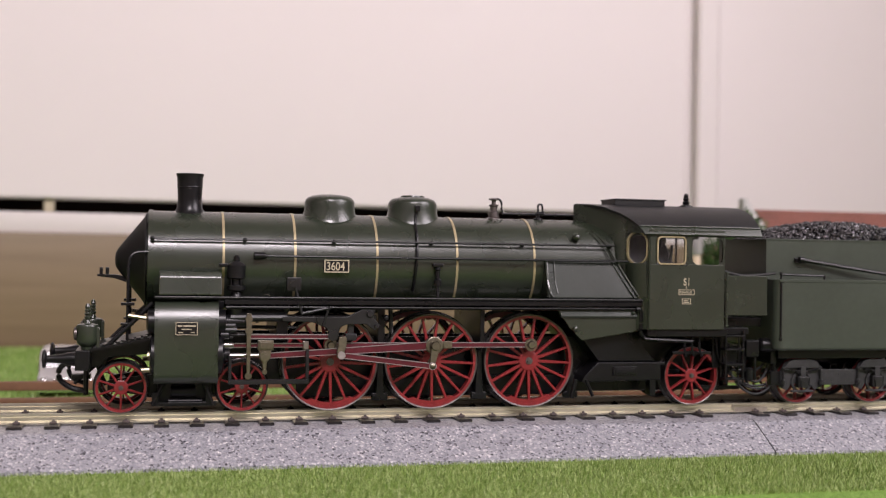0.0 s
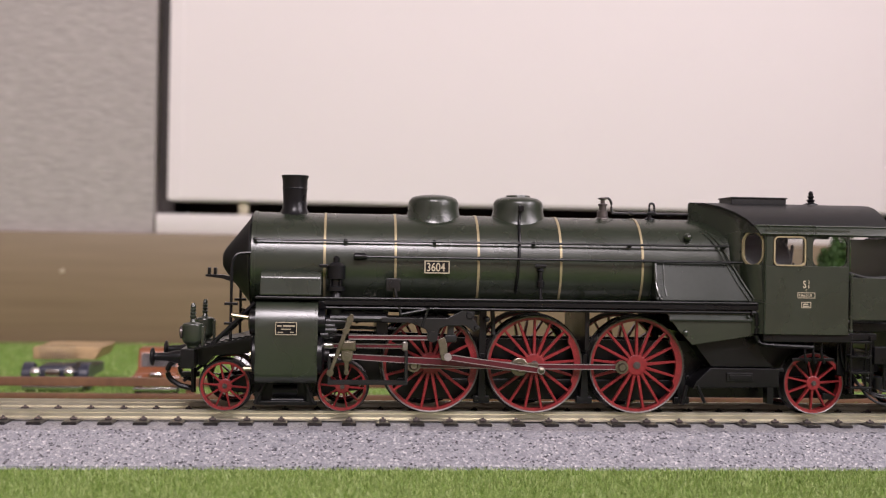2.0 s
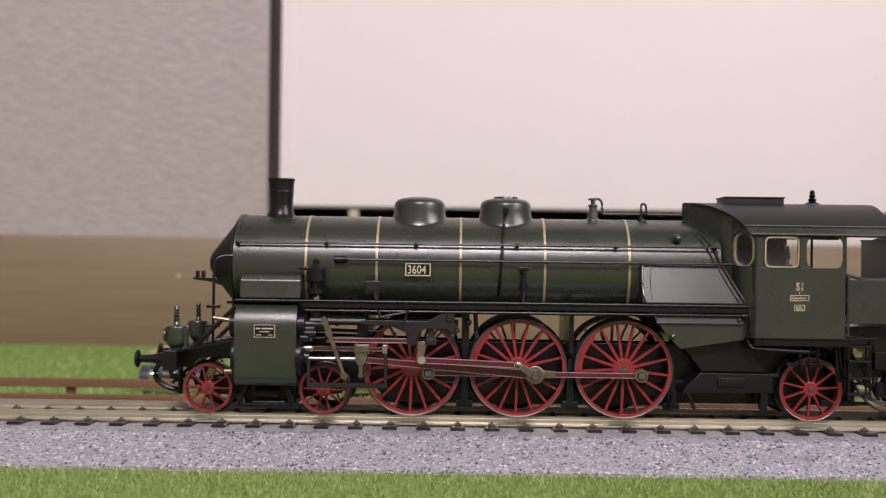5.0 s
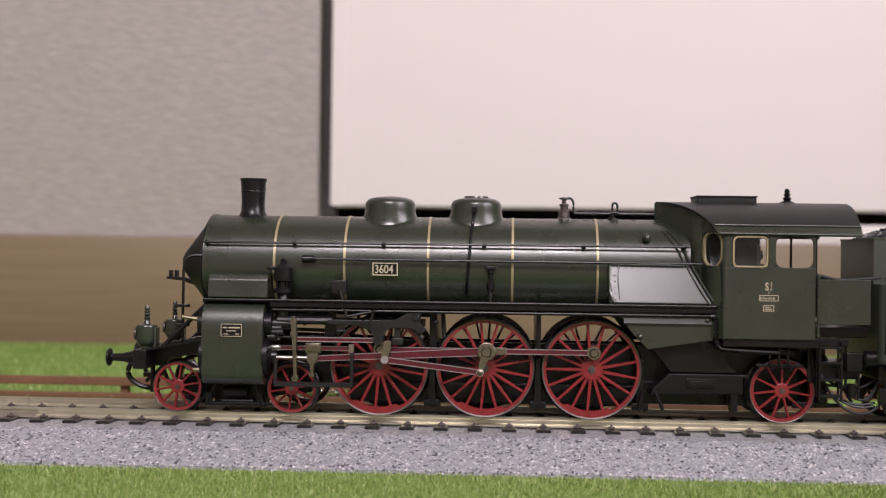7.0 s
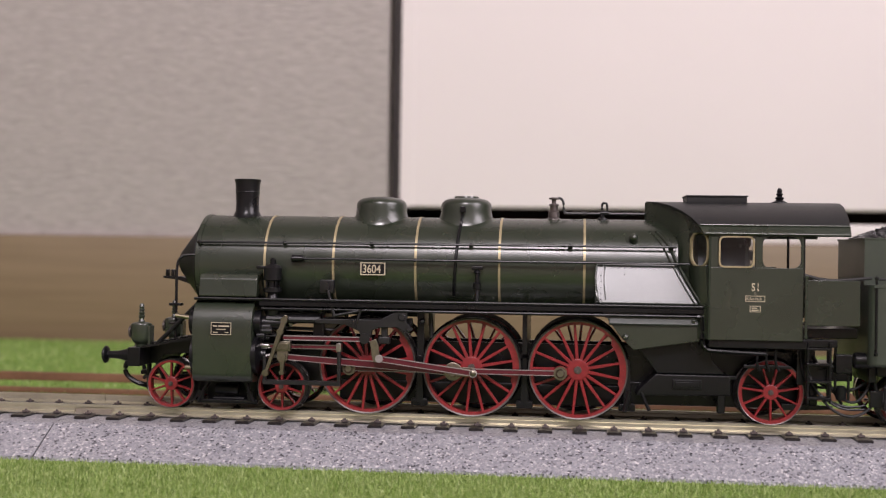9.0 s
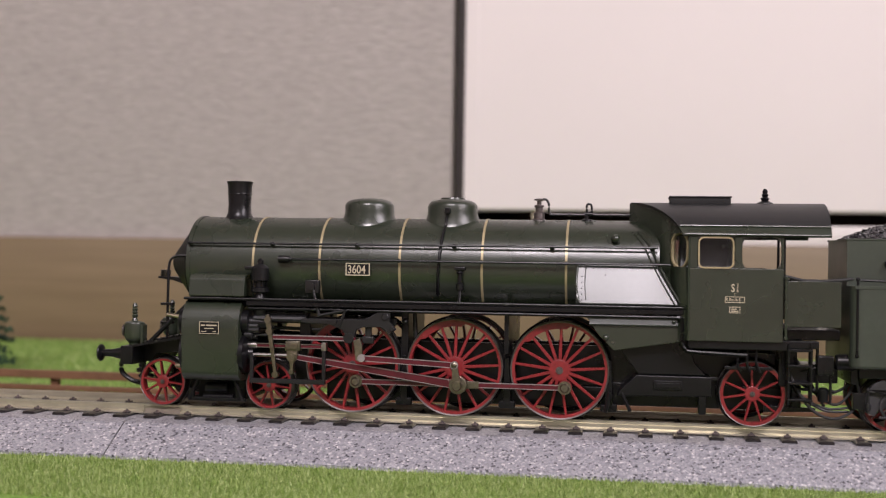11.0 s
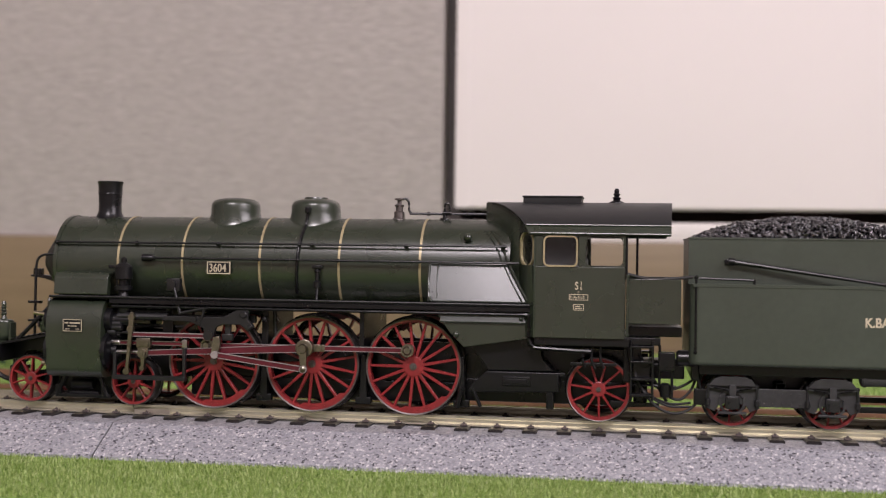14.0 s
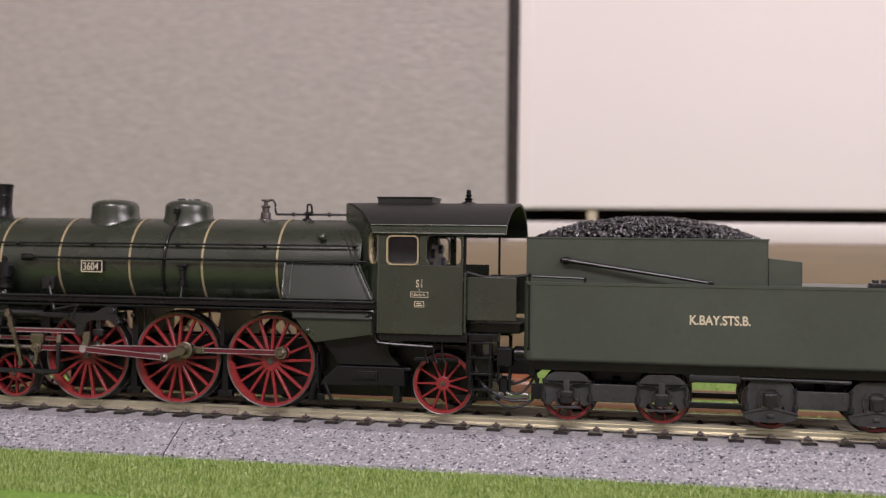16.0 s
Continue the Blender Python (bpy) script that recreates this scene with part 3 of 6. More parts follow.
def red_house():
    th = thing("model_house", None, None, "small model house with a red-brown tiled roof and grey verge", "model house")
    x0, x1, y0, y1, z = 166, 330, 118, 170, GRASS_Z - 0.1
    ym = (y0 + y1) / 2
    ridge, eave = 54, 38
    part("wall", prism(bm_new(), [(y0 + 4, z), (y1 - 4, z), (y1 - 4, eave + 1.5), (ym, ridge - 2), (y0 + 4, eave + 1.5)], x0, x1, "x"), PLASTER, th, "beige plaster wall")
    for s, n in ((y0, "front"), (y1, "back")):
        d = Vector((0, ym - s, ridge - eave))
        rows = 9
        for k in range(rows):
            a, b = k / rows, (k + 1.15) / rows
            pa, pb = Vector((0, s, eave)) + d * a, Vector((0, s, eave)) + d * min(b, 1)
            part("tile_course", prism(bm_new(), [(pa.y, pa.z + 0.8), (pb.y, pb.z + 0.3), (pb.y, pb.z - 0.3), (pa.y, pa.z - 0.1)], x0 - 5, x1 + 5, "x"), ROOFRED, th)
    part("bargeboard", prism(bm_new(), [(y0 - 1.5, eave - 0.5), (ym, ridge + 3), (ym, ridge + 0.2), (y0 - 0.5, eave - 3)], x0 - 7.4, x0 - 5.1, "x"), GREY, th, "grey verge board")
    part("chimney", box(bm_new(), x0 - 8.4, x0 - 6.0, ym - 2, ym + 2, ridge - 6, ridge + 4.5, 0.6), GREY, th, "grey gable post")


setting()
track()
fence()
lorry(-116.5, 92, TRUCKBROWN, "glossy brown cab", "brown toy lorry with chrome grille facing the track", False)
flat_lorry(-147.5, 96)
white_car(-86, 97)
broad_tree(149, 132, 60, 15, 3, "light green model tree beside the house")
broad_tree(111, 130, 52, 8, 5, "light green bushy model tree on the grass")
conifer(-301, 132, 54, 16, 8)
red_house()
post = thing("model_post", None, None, "slim model post, tan below and white above, beside the tree", "post")
part("shaft", lathe(bm_new(), [(2.6, GRASS_Z - 0.1), (2.2, GRASS_Z + 3), (1.7, 20), (1.8, 36)], at(128.5, 122, 0), 16), PLASTER, post)
part("cap", lathe(bm_new(), [(1.9, 36.05), (2.6, 37.5), (2.8, 43), (2.2, 44.5)], at(128.5, 122, 0), 16), CARWHITE, post, "white post head")

# ---- the locomotive ----


def ring(bm, loop, m, seg=48):
    """Turn a closed (radius, height) loop round z."""
    rings = [[bm.verts.new(m @ Vector((r * math.cos(2 * math.pi * k / seg), r * math.sin(2 * math.pi * k / seg), h))) for k in range(seg)] for r, h in loop]
    fs = []
    n = len(rings)
    for i in range(n):
        a, b = rings[i], rings[(i + 1) % n]
        for k in range(seg):
            fs.append(bm.faces.new((a[k], a[(k + 1) % seg], b[(k + 1) % seg], b[k])))
    bmesh.ops.recalc_face_normals(bm, faces=fs)
    return bm


def wheel(name, parent, place, r, spokes, rim, hub, throw=0.0, weight=False, colour=None, label=""):
    """A spoked wheel about its own axle; its outer face looks towards -y. The crank pin lies at angle 0."""
    colour = colour or RED
    bm = bm_new()
    edge = 0.036 * r
    inner = r - edge - rim
    ring(bm, [(inner, -1.0), (inner + rim, -1.05), (inner + rim, 1.0), (inner, 1.0)], ALONG_Y)
    if weight:
        a0 = radians(34)
        pts = [(-math.cos(a0 * t) * (inner + 0.2), math.sin(a0 * t) * (inner + 0.2)) for t in np.linspace(-1, 1, 13)]
        pts += [(-math.cos(a0 * t) * (inner - 0.8), math.sin(a0 * t) * (inner - 0.8)) for t in np.linspace(0.82, -0.82, 9)]
        prism(bm, pts, -0.95, 0.2, "y")
    w = part(name, bm, colour, parent, label, place)
    part("hub", lathe(bm_new(), [(hub * 0.8, -1.2), (hub, -1.05), (hub, 0.9), (hub * 0.6, 1.0)], ALONG_Y, 28), colour, w)
    bm = bm_new()
    w0, w1 = 0.29 * r / 10.75 + 0.10, 0.17 * r / 10.75 + 0.10
    vs = [bm.verts.new(c) for c in ((hub * 0.9, -0.95, -w0), (hub * 0.9, -0.95, w0), (inner + 0.15, -0.8, w1), (inner + 0.15, -0.8, -w1),
                                    (hub * 0.9, 0.3, -w0 * 0.8), (hub * 0.9, 0.3, w0 * 0.8), (inner + 0.15, 0.2, w1 * 0.8), (inner + 0.15, 0.2, -w1 * 0.8))]
    fs = [bm.faces.new([vs[i] for i in q]) for q in ((0, 1, 2, 3), (7, 6, 5, 4), (0, 4, 5, 1), (1, 5, 6, 2), (2, 6, 7, 3), (3, 7, 4, 0))]
    bmesh.ops.recalc_face_normals(bm, faces=fs)
    bmesh.ops.bevel(bm, geom=[e for e in bm.edges if e.verts[0].co.y < -0.7 and e.verts[1].co.y < -0.7 and abs(e.verts[0].co.x - e.verts[1].co.x) > 1], offset=0.12, segments=1, affect="EDGES")
    sp = mesh_of("spoke", bm, colour)
    for k in range(spokes):
        o = new("spoke", sp)
        o.parent, o.matrix_basis = w, Matrix.Rotation(2 * math.pi * (k + 0.5) / spokes, 4, "Y")
    bm = bm_new()
    ring(bm, [(r - edge - 0.02, -1.10), (r - 0.1, -1.2), (r - 0.02, -1.10), (r - 0.02, -0.92), (r - edge - 0.02, -0.92)], ALONG_Y, 64)
    part("tyre", bm, TYRE, w, "thin dull steel tyre")
    bm = ring(bm_new(), [(r - edge - 0.02, -0.91), (r - 0.02, -0.91), (r, -0.8), (r, 1.75), (r - edge - 0.02, 1.75)], ALONG_Y, 64)
    part("tread", bm, STEEL, w, "bright worn running tread")
    bm = ring(bm_new(), [(r - edge - 0.02, 1.76), (r, 1.76), (r + 0.12, 1.85), (r + 0.46, 2.0), (r + 0.5, 2.15), (r + 0.44, 2.3), (r - edge - 0.02, 2.35)], ALONG_Y, 64)
    part("flange", bm, FLANGE, w, "blackened wheel flange")
    bm = bm_new()
    lathe(bm, [(hub * 0.36, 0), (hub * 0.36, 0.25), (hub * 0.22, 0.25), (hub * 0.20, 0.45)], at(0, -1.15, 0) @ ALONG_Y @ Matrix.Rotation(math.pi, 4, "X"), 16)
    part("axle_cap", bm, TYRE, w, "dull metal axle cap")
    if throw:
        lathe(b := bm_new(), [(1.5, 0), (1.5, 0.6), (1.2, 0.9)], at(throw, -1.0, 0) @ ALONG_Y @ Matrix.Rotation(math.pi, 4, "X"), 20)
        part("crank_boss", b, colour, w)
    return w


loco = thing("locomotive", None, None, "dark green model steam locomotive with red spoked wheels on the track", "locomotive")
BZ, BR = 32.7, 10.9
THROW = 3.8
DX = (-23.0, 0.0, 23.0)


def arc_strip(bm, x0, x1, r, a0, a1, n=40, thick=0.15):
    """A hoop of sheet round the boiler from angle a0 to a1 (0 is up)."""
    rows = []
    for k in range(n + 1):
        a = radians(a0 + (a1 - a0) * k / n)
        s, c = math.sin(a), math.cos(a)
        rows.append([bm.verts.new(p) for p in ((x0, -r * s, BZ + r * c), (x1, -r * s, BZ + r * c), (x1, -(r + thick) * s, BZ + (r + thick) * c), (x0, -(r + thick) * s, BZ + (r + thick) * c))])
    fs = []
    for a, b in zip(rows, rows[1:]):
        for k in range(4):
            fs.append(bm.faces.new((a[k], a[(k + 1) % 4], b[(k + 1) % 4], b[k])))
    fs += [bm.faces.new(rows[0]), bm.faces.new(rows[-1][::-1])]
    bmesh.ops.recalc_face_normals(bm, faces=fs)


def boiler():
    X = at(0, 0, BZ) @ ALONG_X
    part("boiler", lathe(bm_new(), [(10.2, -62.7), (10.75, -62.5), (BR, -62.0), (BR, 44), (10.5, 44.2)], X, 96), GREEN, loco, "dark green satin boiler barrel")
    part("smokebox_door", lathe(bm_new(), [(0.4, -69.5), (1.5, -69.35), (2.5, -68.8), (9.3, -63.4), (10.3, -62.95), (10.3, -62.4)], X, 64), SOOT, loco, "black conical smokebox door")
    part("smokebox_ring", ring(bm_new(), [(BR, -62.4), (BR + 0.22, -62.4), (BR + 0.22, -61.5), (BR, -61.5)], X, 96), GREEN, loco)
    for x in (-46.5, -31.0, -12.7, 5.7, 24.1):
        bm = bm_new()
        arc_strip(bm, x - 0.26, x + 0.26, BR, -135, 135, 80, 0.14)
        part("boiler_band", bm, GOLD, loco, "thin gold boiler band")
    # chimney
    part("chimney", lathe(bm_new(), [(4.4, 42.2), (3.4, 43.2), (2.75, 44.6), (2.65, 46.5), (2.75, 48.9), (2.9, 49.0), (2.78, 49.2), (2.85, 51.2), (3.05, 51.6), (3.05, 52.0), (2.5, 52.0), (2.4, 50.5)], at(-53.6, 0, 0), 40), BLACK, loco, "tall black chimney with a thin ring")
    for x, cap in ((-22.1, False), (-2.6, True)):
        prof = [(7.3, 42.9), (6.5, 43.25), (6.0, 43.8), (5.8, 44.6), (5.75, 45.2), (5.72, 46.4), (5.5, 47.0), (5.0, 47.5), (4.2, 47.85), (2.8, 48.1)]
        prof += [(2.8, 48.1), (2.7, 48.45), (1.2, 48.55)] if cap else [(1.2, 48.25), (0.3, 48.3)]
        bm = lathe(bm_new(), prof, at(x, 0, 0), 48)
        for v in bm.verts:
            if v.co.z < 44.7:
                v.co.z -= (BR - math.sqrt(max(BR * BR - v.co.y ** 2, 1))) * min(1.0, (44.7 - v.co.z) / 1.1)
        d = part("steam_dome" if cap else "sand_dome", bm, GREEN, loco, "rounded green dome")
    # pipe from the dome down the barrel
    bm = bm_new()
    pts = [(-2.8, -5.9, 45.6)] + [(-2.8 - 0.012 * a, -(BR + 0.35) * math.sin(radians(a)), BZ + (BR + 0.35) * math.cos(radians(a))) for a in range(34, 125, 15)]
    tube(bm, pts, 0.35)
    box(bm, -3.4, -2.2, -7.2, -5.4, 44.6, 46.0, 0.2)
    part("dome_pipe", bm, BLACK, loco)
    bm = bm_new()
    lathe(bm, [(0.9, 0), (0.9, 1.2), (0.5, 1.6), (0.5, 3.4), (0.8, 3.6), (0.4, 4.2)], at(1.0, -11.6, 27.8), 14)
    rod(bm, (1.0, -11.6, 27.8), (1.0, -12.2, 24.8), 0.35)
    box(bm, -0.2, 2.2, -12.2, -11.0, 32.0, 32.8, 0.2)
    part("check_valve", bm, BLACK, loco)
    # safety valve and whistle pipe
    bm = bm_new()
    lathe(bm, [(1.9, 42.9), (1.7, 43.6), (1.25, 43.9), (1.2, 45.2), (0.85, 45.5), (0.85, 46.4), (1.1, 46.6), (1.1, 46.9), (0.5, 47.1), (0.5, 47.9), (1.15, 48.05), (1.15, 48.35), (0.4, 48.5)], at(17.2, 0, 0), 24)
    part("safety_valve", bm, TYRE, loco, "turned steel safety valve")
    bm = bm_new()
    tube(bm, [(17.4, 0.6, 48.1), (18.6, 0.6, 48.3), (19.3, 0.6, 47.4), (19.4, 0.6, 45.8), (19.9, 0.6, 45.0), (21.2, 0.6, 44.9), (38.5, 0.6, 44.9)], 0.28)
    for x in (24.0, 33.0):
        lathe(bm, [(0.5, x - 0.3), (0.5, x + 0.3)], at(0, 0.6, 44.9) @ ALONG_X, 12)
    part("steam_pipe", bm, IRON, loco, "slim steel steam pipe")
    bm = bm_new()
    lathe(bm, [(1.2, 43.2), (1.1, 43.8), (0.5, 44.0), (0.45, 45.4)], at(28.0, -1, 0), 14)
    tube(bm, [(28.0, -1, 45.2), (27.95, -1, 46.6), (28.2, -1, 47.2), (28.9, -1, 47.1), (29.1, -1, 46.2), (29.1, -1, 45.4)], 0.26)
    lathe(bm, [(0.5, 27.5), (0.5, 29.4)], at(0, -1, 45.0) @ ALONG_X, 12)
    part("whistle_pipe", bm, BLACK, loco)
    # hand rails
    bm = bm_new()
    yy = -(BR + 1.0)
    zz = 37.3
    rod(bm, (-62.0, yy + 1.0, zz), (43.6, yy + 0.6, zz + 0.2), 0.26)
    for x in (-61.5, -42, -22.5, -0.5, 21.0, 42.5):
        ball(bm, (x, yy + 1.0, zz), 0.55, 2)
    part("hand_rail", bm, BLACK, loco)
    bm = bm_new()
    rod(bm, (-40, -12.0, 33.9), (46.2, -12.6, 33.9), 0.27)
    lathe(bm, [(0.5, 0), (0.85, 0.2), (0.8, 2.4), (0.4, 3.0)], at(-40.2, -12.0, 33.9) @ ALONG_X, 14)
    for x in (-12.7, 5.7, 24.1):
        ball(bm, (x, -11.8, 33.9), 0.5, 1)
    part("control_rod", bm, BLACK, loco, "long black reversing rod")
    ball(bm := bm_new(), (34.6, -9.7, 39.4), 1.0, 2)
    part("washout_plug", bm, GREEN, loco)
    # running number
    pl = part("running_board_sign", box(bm_new(), -24.7, -19.2, -11.75, -11.2, 30.5, 33.3, 0.08, 1), BLACK, loco, "small black plate with cream numerals")
    fr = bm_new()
    for a in ((-24.7, -19.2, 33.08, 33.3), (-24.7, -19.2, 30.5, 30.72), (-24.7, -24.48, 30.72, 33.08), (-19.42, -19.2, 30.72, 33.08)):
        box(fr, a[0], a[1], -11.86, -11.6, a[2], a[3])
    part("frame", fr, CREAM, pl)
    lettering("numerals", "3604", 2.6, CREAM, pl, (-24.3, -11.8, 31.0), 0.05, 0.80, "", 0.02)


def firebox():
    bm = bm_new()
    secs = [(-26.3 + 52.6, 43.3, 11.5, 34.2), (26.3, 48.6, 14.7, 25.2)]
    v = []
    for x0, x1, h, z in secs:
        v.append([bm.verts.new(p) for p in ((x0, -h, z), (x1, -h, z), (x1, h, z), (x0, h, z))])
    a, b = v
    fs = [bm.faces.new(a[::-1]), bm.faces.new(b)] + [bm.faces.new((a[k], a[(k + 1) % 4], b[(k + 1) % 4], b[k])) for k in range(4)]
    bmesh.ops.recalc_face_normals(bm, faces=fs)
    bmesh.ops.bevel(bm, geom=list(bm.edges), offset=0.5, segments=3, affect="EDGES", profile=0.5)
    fb = part("firebox", bm, PLATE, loco, "dark green sloping firebox plate with rivets")
    bm = bm_new()
    for k in range(11):
        z = 32.9
        y = -11.55 - (34.2 - z) / 9.0 * 3.2
        ball(bm, (28.6 + k * 1.35, y, z), 0.16, 1)
    for k in range(5):
        z = 31.2 - k * 1.25
        ball(bm, (27.6, -11.55 - (34.2 - z) / 9.0 * 3.2, z), 0.16, 1)
    for x in (32.6, 44.2):
        ball(bm, (x, -12.4, 31.6), 0.16, 1)
    part("rivets", bm, BLACK, fb)
    # light edge mouldings of the plate
    bm = bm_new()
    tube(bm, [(26.6, -11.9, 33.8), (26.5, -13.2, 29.6), (26.9, -14.5, 26.4), (27.6, -14.85, 25.5)], 0.3)
    tube(bm, [(28.4, -12.0, 33.7), (28.3, -13.3, 29.6), (28.6, -14.6, 26.4)], 0.12)
    for d, r in ((0.0, 0.26), (-1.25, 0.16)):
        tube(bm, [(39.4 + d, -7.2, 41.0), (41.2 + d, -9.2, 38.9), (42.6 + d, -10.6, 36.6), (43.7 + d, -11.6, 34.2), (46.1 + d, -13.35, 29.6), (48.6 + d, -14.9, 25.4)], r)
    part("edge_moulding", bm, GREEN, fb)
    for s in (-1, 1):
        bm = prism(bm_new(), [(28.0, 23.6), (49.4, 23.4), (49.4, 17.9), (34.6, 15.6), (31.6, 18.6)], s * 14.1 - 0.3, s * 14.1 + 0.3, "y", 0.15)
        sk = part("ash_skirt", bm, GREEN, loco, "green side skirt below the running board")
        part("skirt_shoulder", prism(bm_new(), [(s * 13.3, 23.7), (s * 13.7, 23.6), (s * 15.0, 21.2), (s * 14.8, 20.8), (s * 13.3, 20.8)], 29.4, 48.0, "x", 0.12), PLATE, sk, "sloping glossy upper edge")
    for s in (-1, 1):
        part("skirt_bolt", ball(bm_new(), (32.9, s * 14.5, 18.3), 0.75, 2), GREEN, loco)
        part("skirt_bolt", ball(bm_new(), (47.0, s * 14.9, 22.0), 0.45, 2), GREEN, loco)
    bm = bm_new()
    prism(bm, [(34.0, 18.0), (50.5, 18.0), (51.5, 13.2), (54.0, 10.6), (39.8, 10.6)], -11.8, 11.8, "y", 0.2)
    part("ashpan_hopper", bm, BLACK, loco)
    bm = bm_new()
    prism(bm, [(39.4, 10.4), (55.0, 10.4), (55.2, 6.2), (35.3, 5.8), (36.2, 7.4)], -12.6, 12.6, "y", 0.3)
    box(bm, 43.0, 49.0, -13.0, -12.4, 7.4, 9.4, 0.2)
    box(bm, 43.6, 48.4, -13.2, -12.9, 7.9, 8.9, 0.1)
    part("ashpan", bm, BLACK, loco, "black ashpan with a raised door")


def cab():
    c = part("cab_side", box(bm_new(), 50.1, 69.0, -16.9, -16.2, 18.3, 33.4, 0.12), GREEN, loco, "green cab side sheet with two framed windows")
    bm = bm_new()
    for b in ((50.12, 51.7, 33.42, 39.88), (59.2, 60.7, 33.42, 39.88), (50.12, 69.0, 39.9, 41.4), (68.5, 69.0, 33.42, 39.88)):
        box(bm, b[0], b[1], -16.88, -16.22, b[2], b[3], 0.08, 1)
    part("window_post", bm, GREEN, c)
    far = part("cab_side", box(bm_new(), 50.1, 69.0, 16.2, 16.9, 18.3, 33.4, 0.12), GREEN, loco)
    bm = bm_new()
    for b in ((50.12, 51.7, 33.42, 39.88), (59.2, 60.7, 33.42, 39.88), (50.12, 69.0, 39.9, 41.4)):
        box(bm, b[0], b[1], 16.22, 16.88, b[2], b[3], 0.08, 1)
    part("window_post", bm, GREEN, far)

    def rounded(x0, x1, z0, z1, r, n=6):
        pts = []
        for cx, cz, a in ((x1 - r, z1 - r, 0), (x0 + r, z1 - r, 90), (x0 + r, z0 + r, 180), (x1 - r, z0 + r, 270)):
            for k in range(n + 1):
                t = radians(a + 90 * k / n)
                pts.append((cx + r * math.cos(t), cz + r * math.sin(t)))
        return pts

    def frame_loop(bm, outer, inner, m):
        n = len(outer)
        rows = []
        for loop, d in ((outer, 0.35), (outer, -0.3), (inner, -0.3), (inner, 0.35)):
            rows.append([bm.verts.new(m @ Vector((a, d, b))) for a, b in loop])
        fs = []
        for i in range(4):
            p, q = rows[i], rows[(i + 1) % 4]
            for k in range(n):
                fs.append(bm.faces.new((p[k], p[(k + 1) % n], q[(k + 1) % n], q[k])))
        bmesh.ops.recalc_face_normals(bm, faces=fs)
    for s, host in ((-1, c), (1, far)):
        m = at(0, s * 16.85, 0) @ Matrix.Diagonal((1, -s, 1, 1))
        bm = bm_new()
        frame_loop(bm, rounded(51.75, 59.05, 33.35, 39.95, 1.2), rounded(52.08, 58.72, 33.68, 39.62, 0.95), m)
        f = part("window_frame", bm, GOLD, host, "gold rounded window frame")
        p = part("pane", box(bm_new(), 51.8, 59.0, s * 16.55 - 0.08, s * 16.55 + 0.08, 33.5, 39.8), GLASS, host)
        p.visible_shadow = False
        if s > 0:
            continue
        bm = bm_new()
        for cx, cz, dx, dz in ((60.75, 33.4, 1, 1), (68.45, 33.4, -1, 1), (60.75, 39.88, 1, -1), (68.45, 39.88, -1, -1)):
            arc = [(cx + dx * (1.5 - 1.5 * math.sin(radians(a))), cz + dz * (1.5 - 1.5 * math.cos(radians(a)))) for a in range(0, 91, 15)]
            prism(bm, [(cx, cz)] + arc, s * 16.55 - 0.28, s * 16.55 + 0.28, "y")
        part("window_corner", bm, GREEN, host)
    # slanting front walls with an oval window each
    crown = ((0, 47.5), (4, 47.2), (8, 46.4), (11.5, 45.1), (14.2, 43.5), (15.8, 42.1), (17.3, 40.4))

    def under_roof(y):
        for (a0, b0), (a1, b1) in zip(crown, crown[1:]):
            if y <= a1:
                return b0 + (b1 - b0) * (y - a0) / (a1 - a0)
        return 40.4
    ang = math.atan2(16.7, 12.4)
    long = 20.7
    for s in (-1, 1):
        base = Vector((50.2, s * 16.75, 0))
        ax = Vector((-math.cos(ang), -s * math.sin(ang), 0))
        nn = Vector((-math.sin(ang), s * math.cos(ang), 0))
        rot = Matrix(((ax.x, nn.x, 0, base.x), (ax.y, nn.y, 0, base.y), (0, 0, 1, 0), (0, 0, 0, 1)))
        bm = bm_new()
        cuts = [0, 0.9, 2.2, 3.4, 4.6, 5.9] + [5.9 + (long - 5.9) * k / 8 for k in range(1, 9)]
        for t0, t1 in zip(cuts, cuts[1:]):
            top0, top1 = (under_roof(abs(base.y + ax.y * t)) for t in (t0, t1))
            spans = [(18.3, 18.3, 33.6, 33.6), (40.6, 40.6, top0, top1)] if 0.5 < t0 < 5 else [(18.3, 18.3, top0, top1)]
            for z0, z1, z2, z3 in spans:
                bm.faces.new([bm.verts.new(rot @ Vector(p)) for p in ((t0, 0, z0), (t1, 0, z1), (t1, 0, max(z3, z1 + 0.1)), (t0, 0, max(z2, z0 + 0.1)))])
        bmesh.ops.remove_doubles(bm, verts=list(bm.verts), dist=0.01)
        bmesh.ops.recalc_face_normals(bm, faces=list(bm.faces))
        bmesh.ops.solidify(bm, geom=list(bm.faces), thickness=0.5)
        bmesh.ops.recalc_face_normals(bm, faces=list(bm.faces))
        fw = part("cab_front", bm, GREEN, loco)
        bm = bm_new()
        frame_loop(bm, rounded(0.6, 6.2, 33.2, 41.0, 2.7, 8), rounded(1.0, 5.8, 33.6, 40.6, 2.35, 8), rot @ Matrix.Diagonal((1, -1, 1, 1)))
        part("window_frame", bm, GOLD, fw, "gold oval window frame")
        bm = bm_new()
        bmesh.ops.create_cube(bm, size=1, matrix=rot @ at(3.4, -0.3, 37.1) @ Matrix.Diagonal((5.0, 0.12, 7.2, 1)))
        p = part("pane", bm, GLASS, fw)
        p.visible_shadow = False
        bm = bm_new()
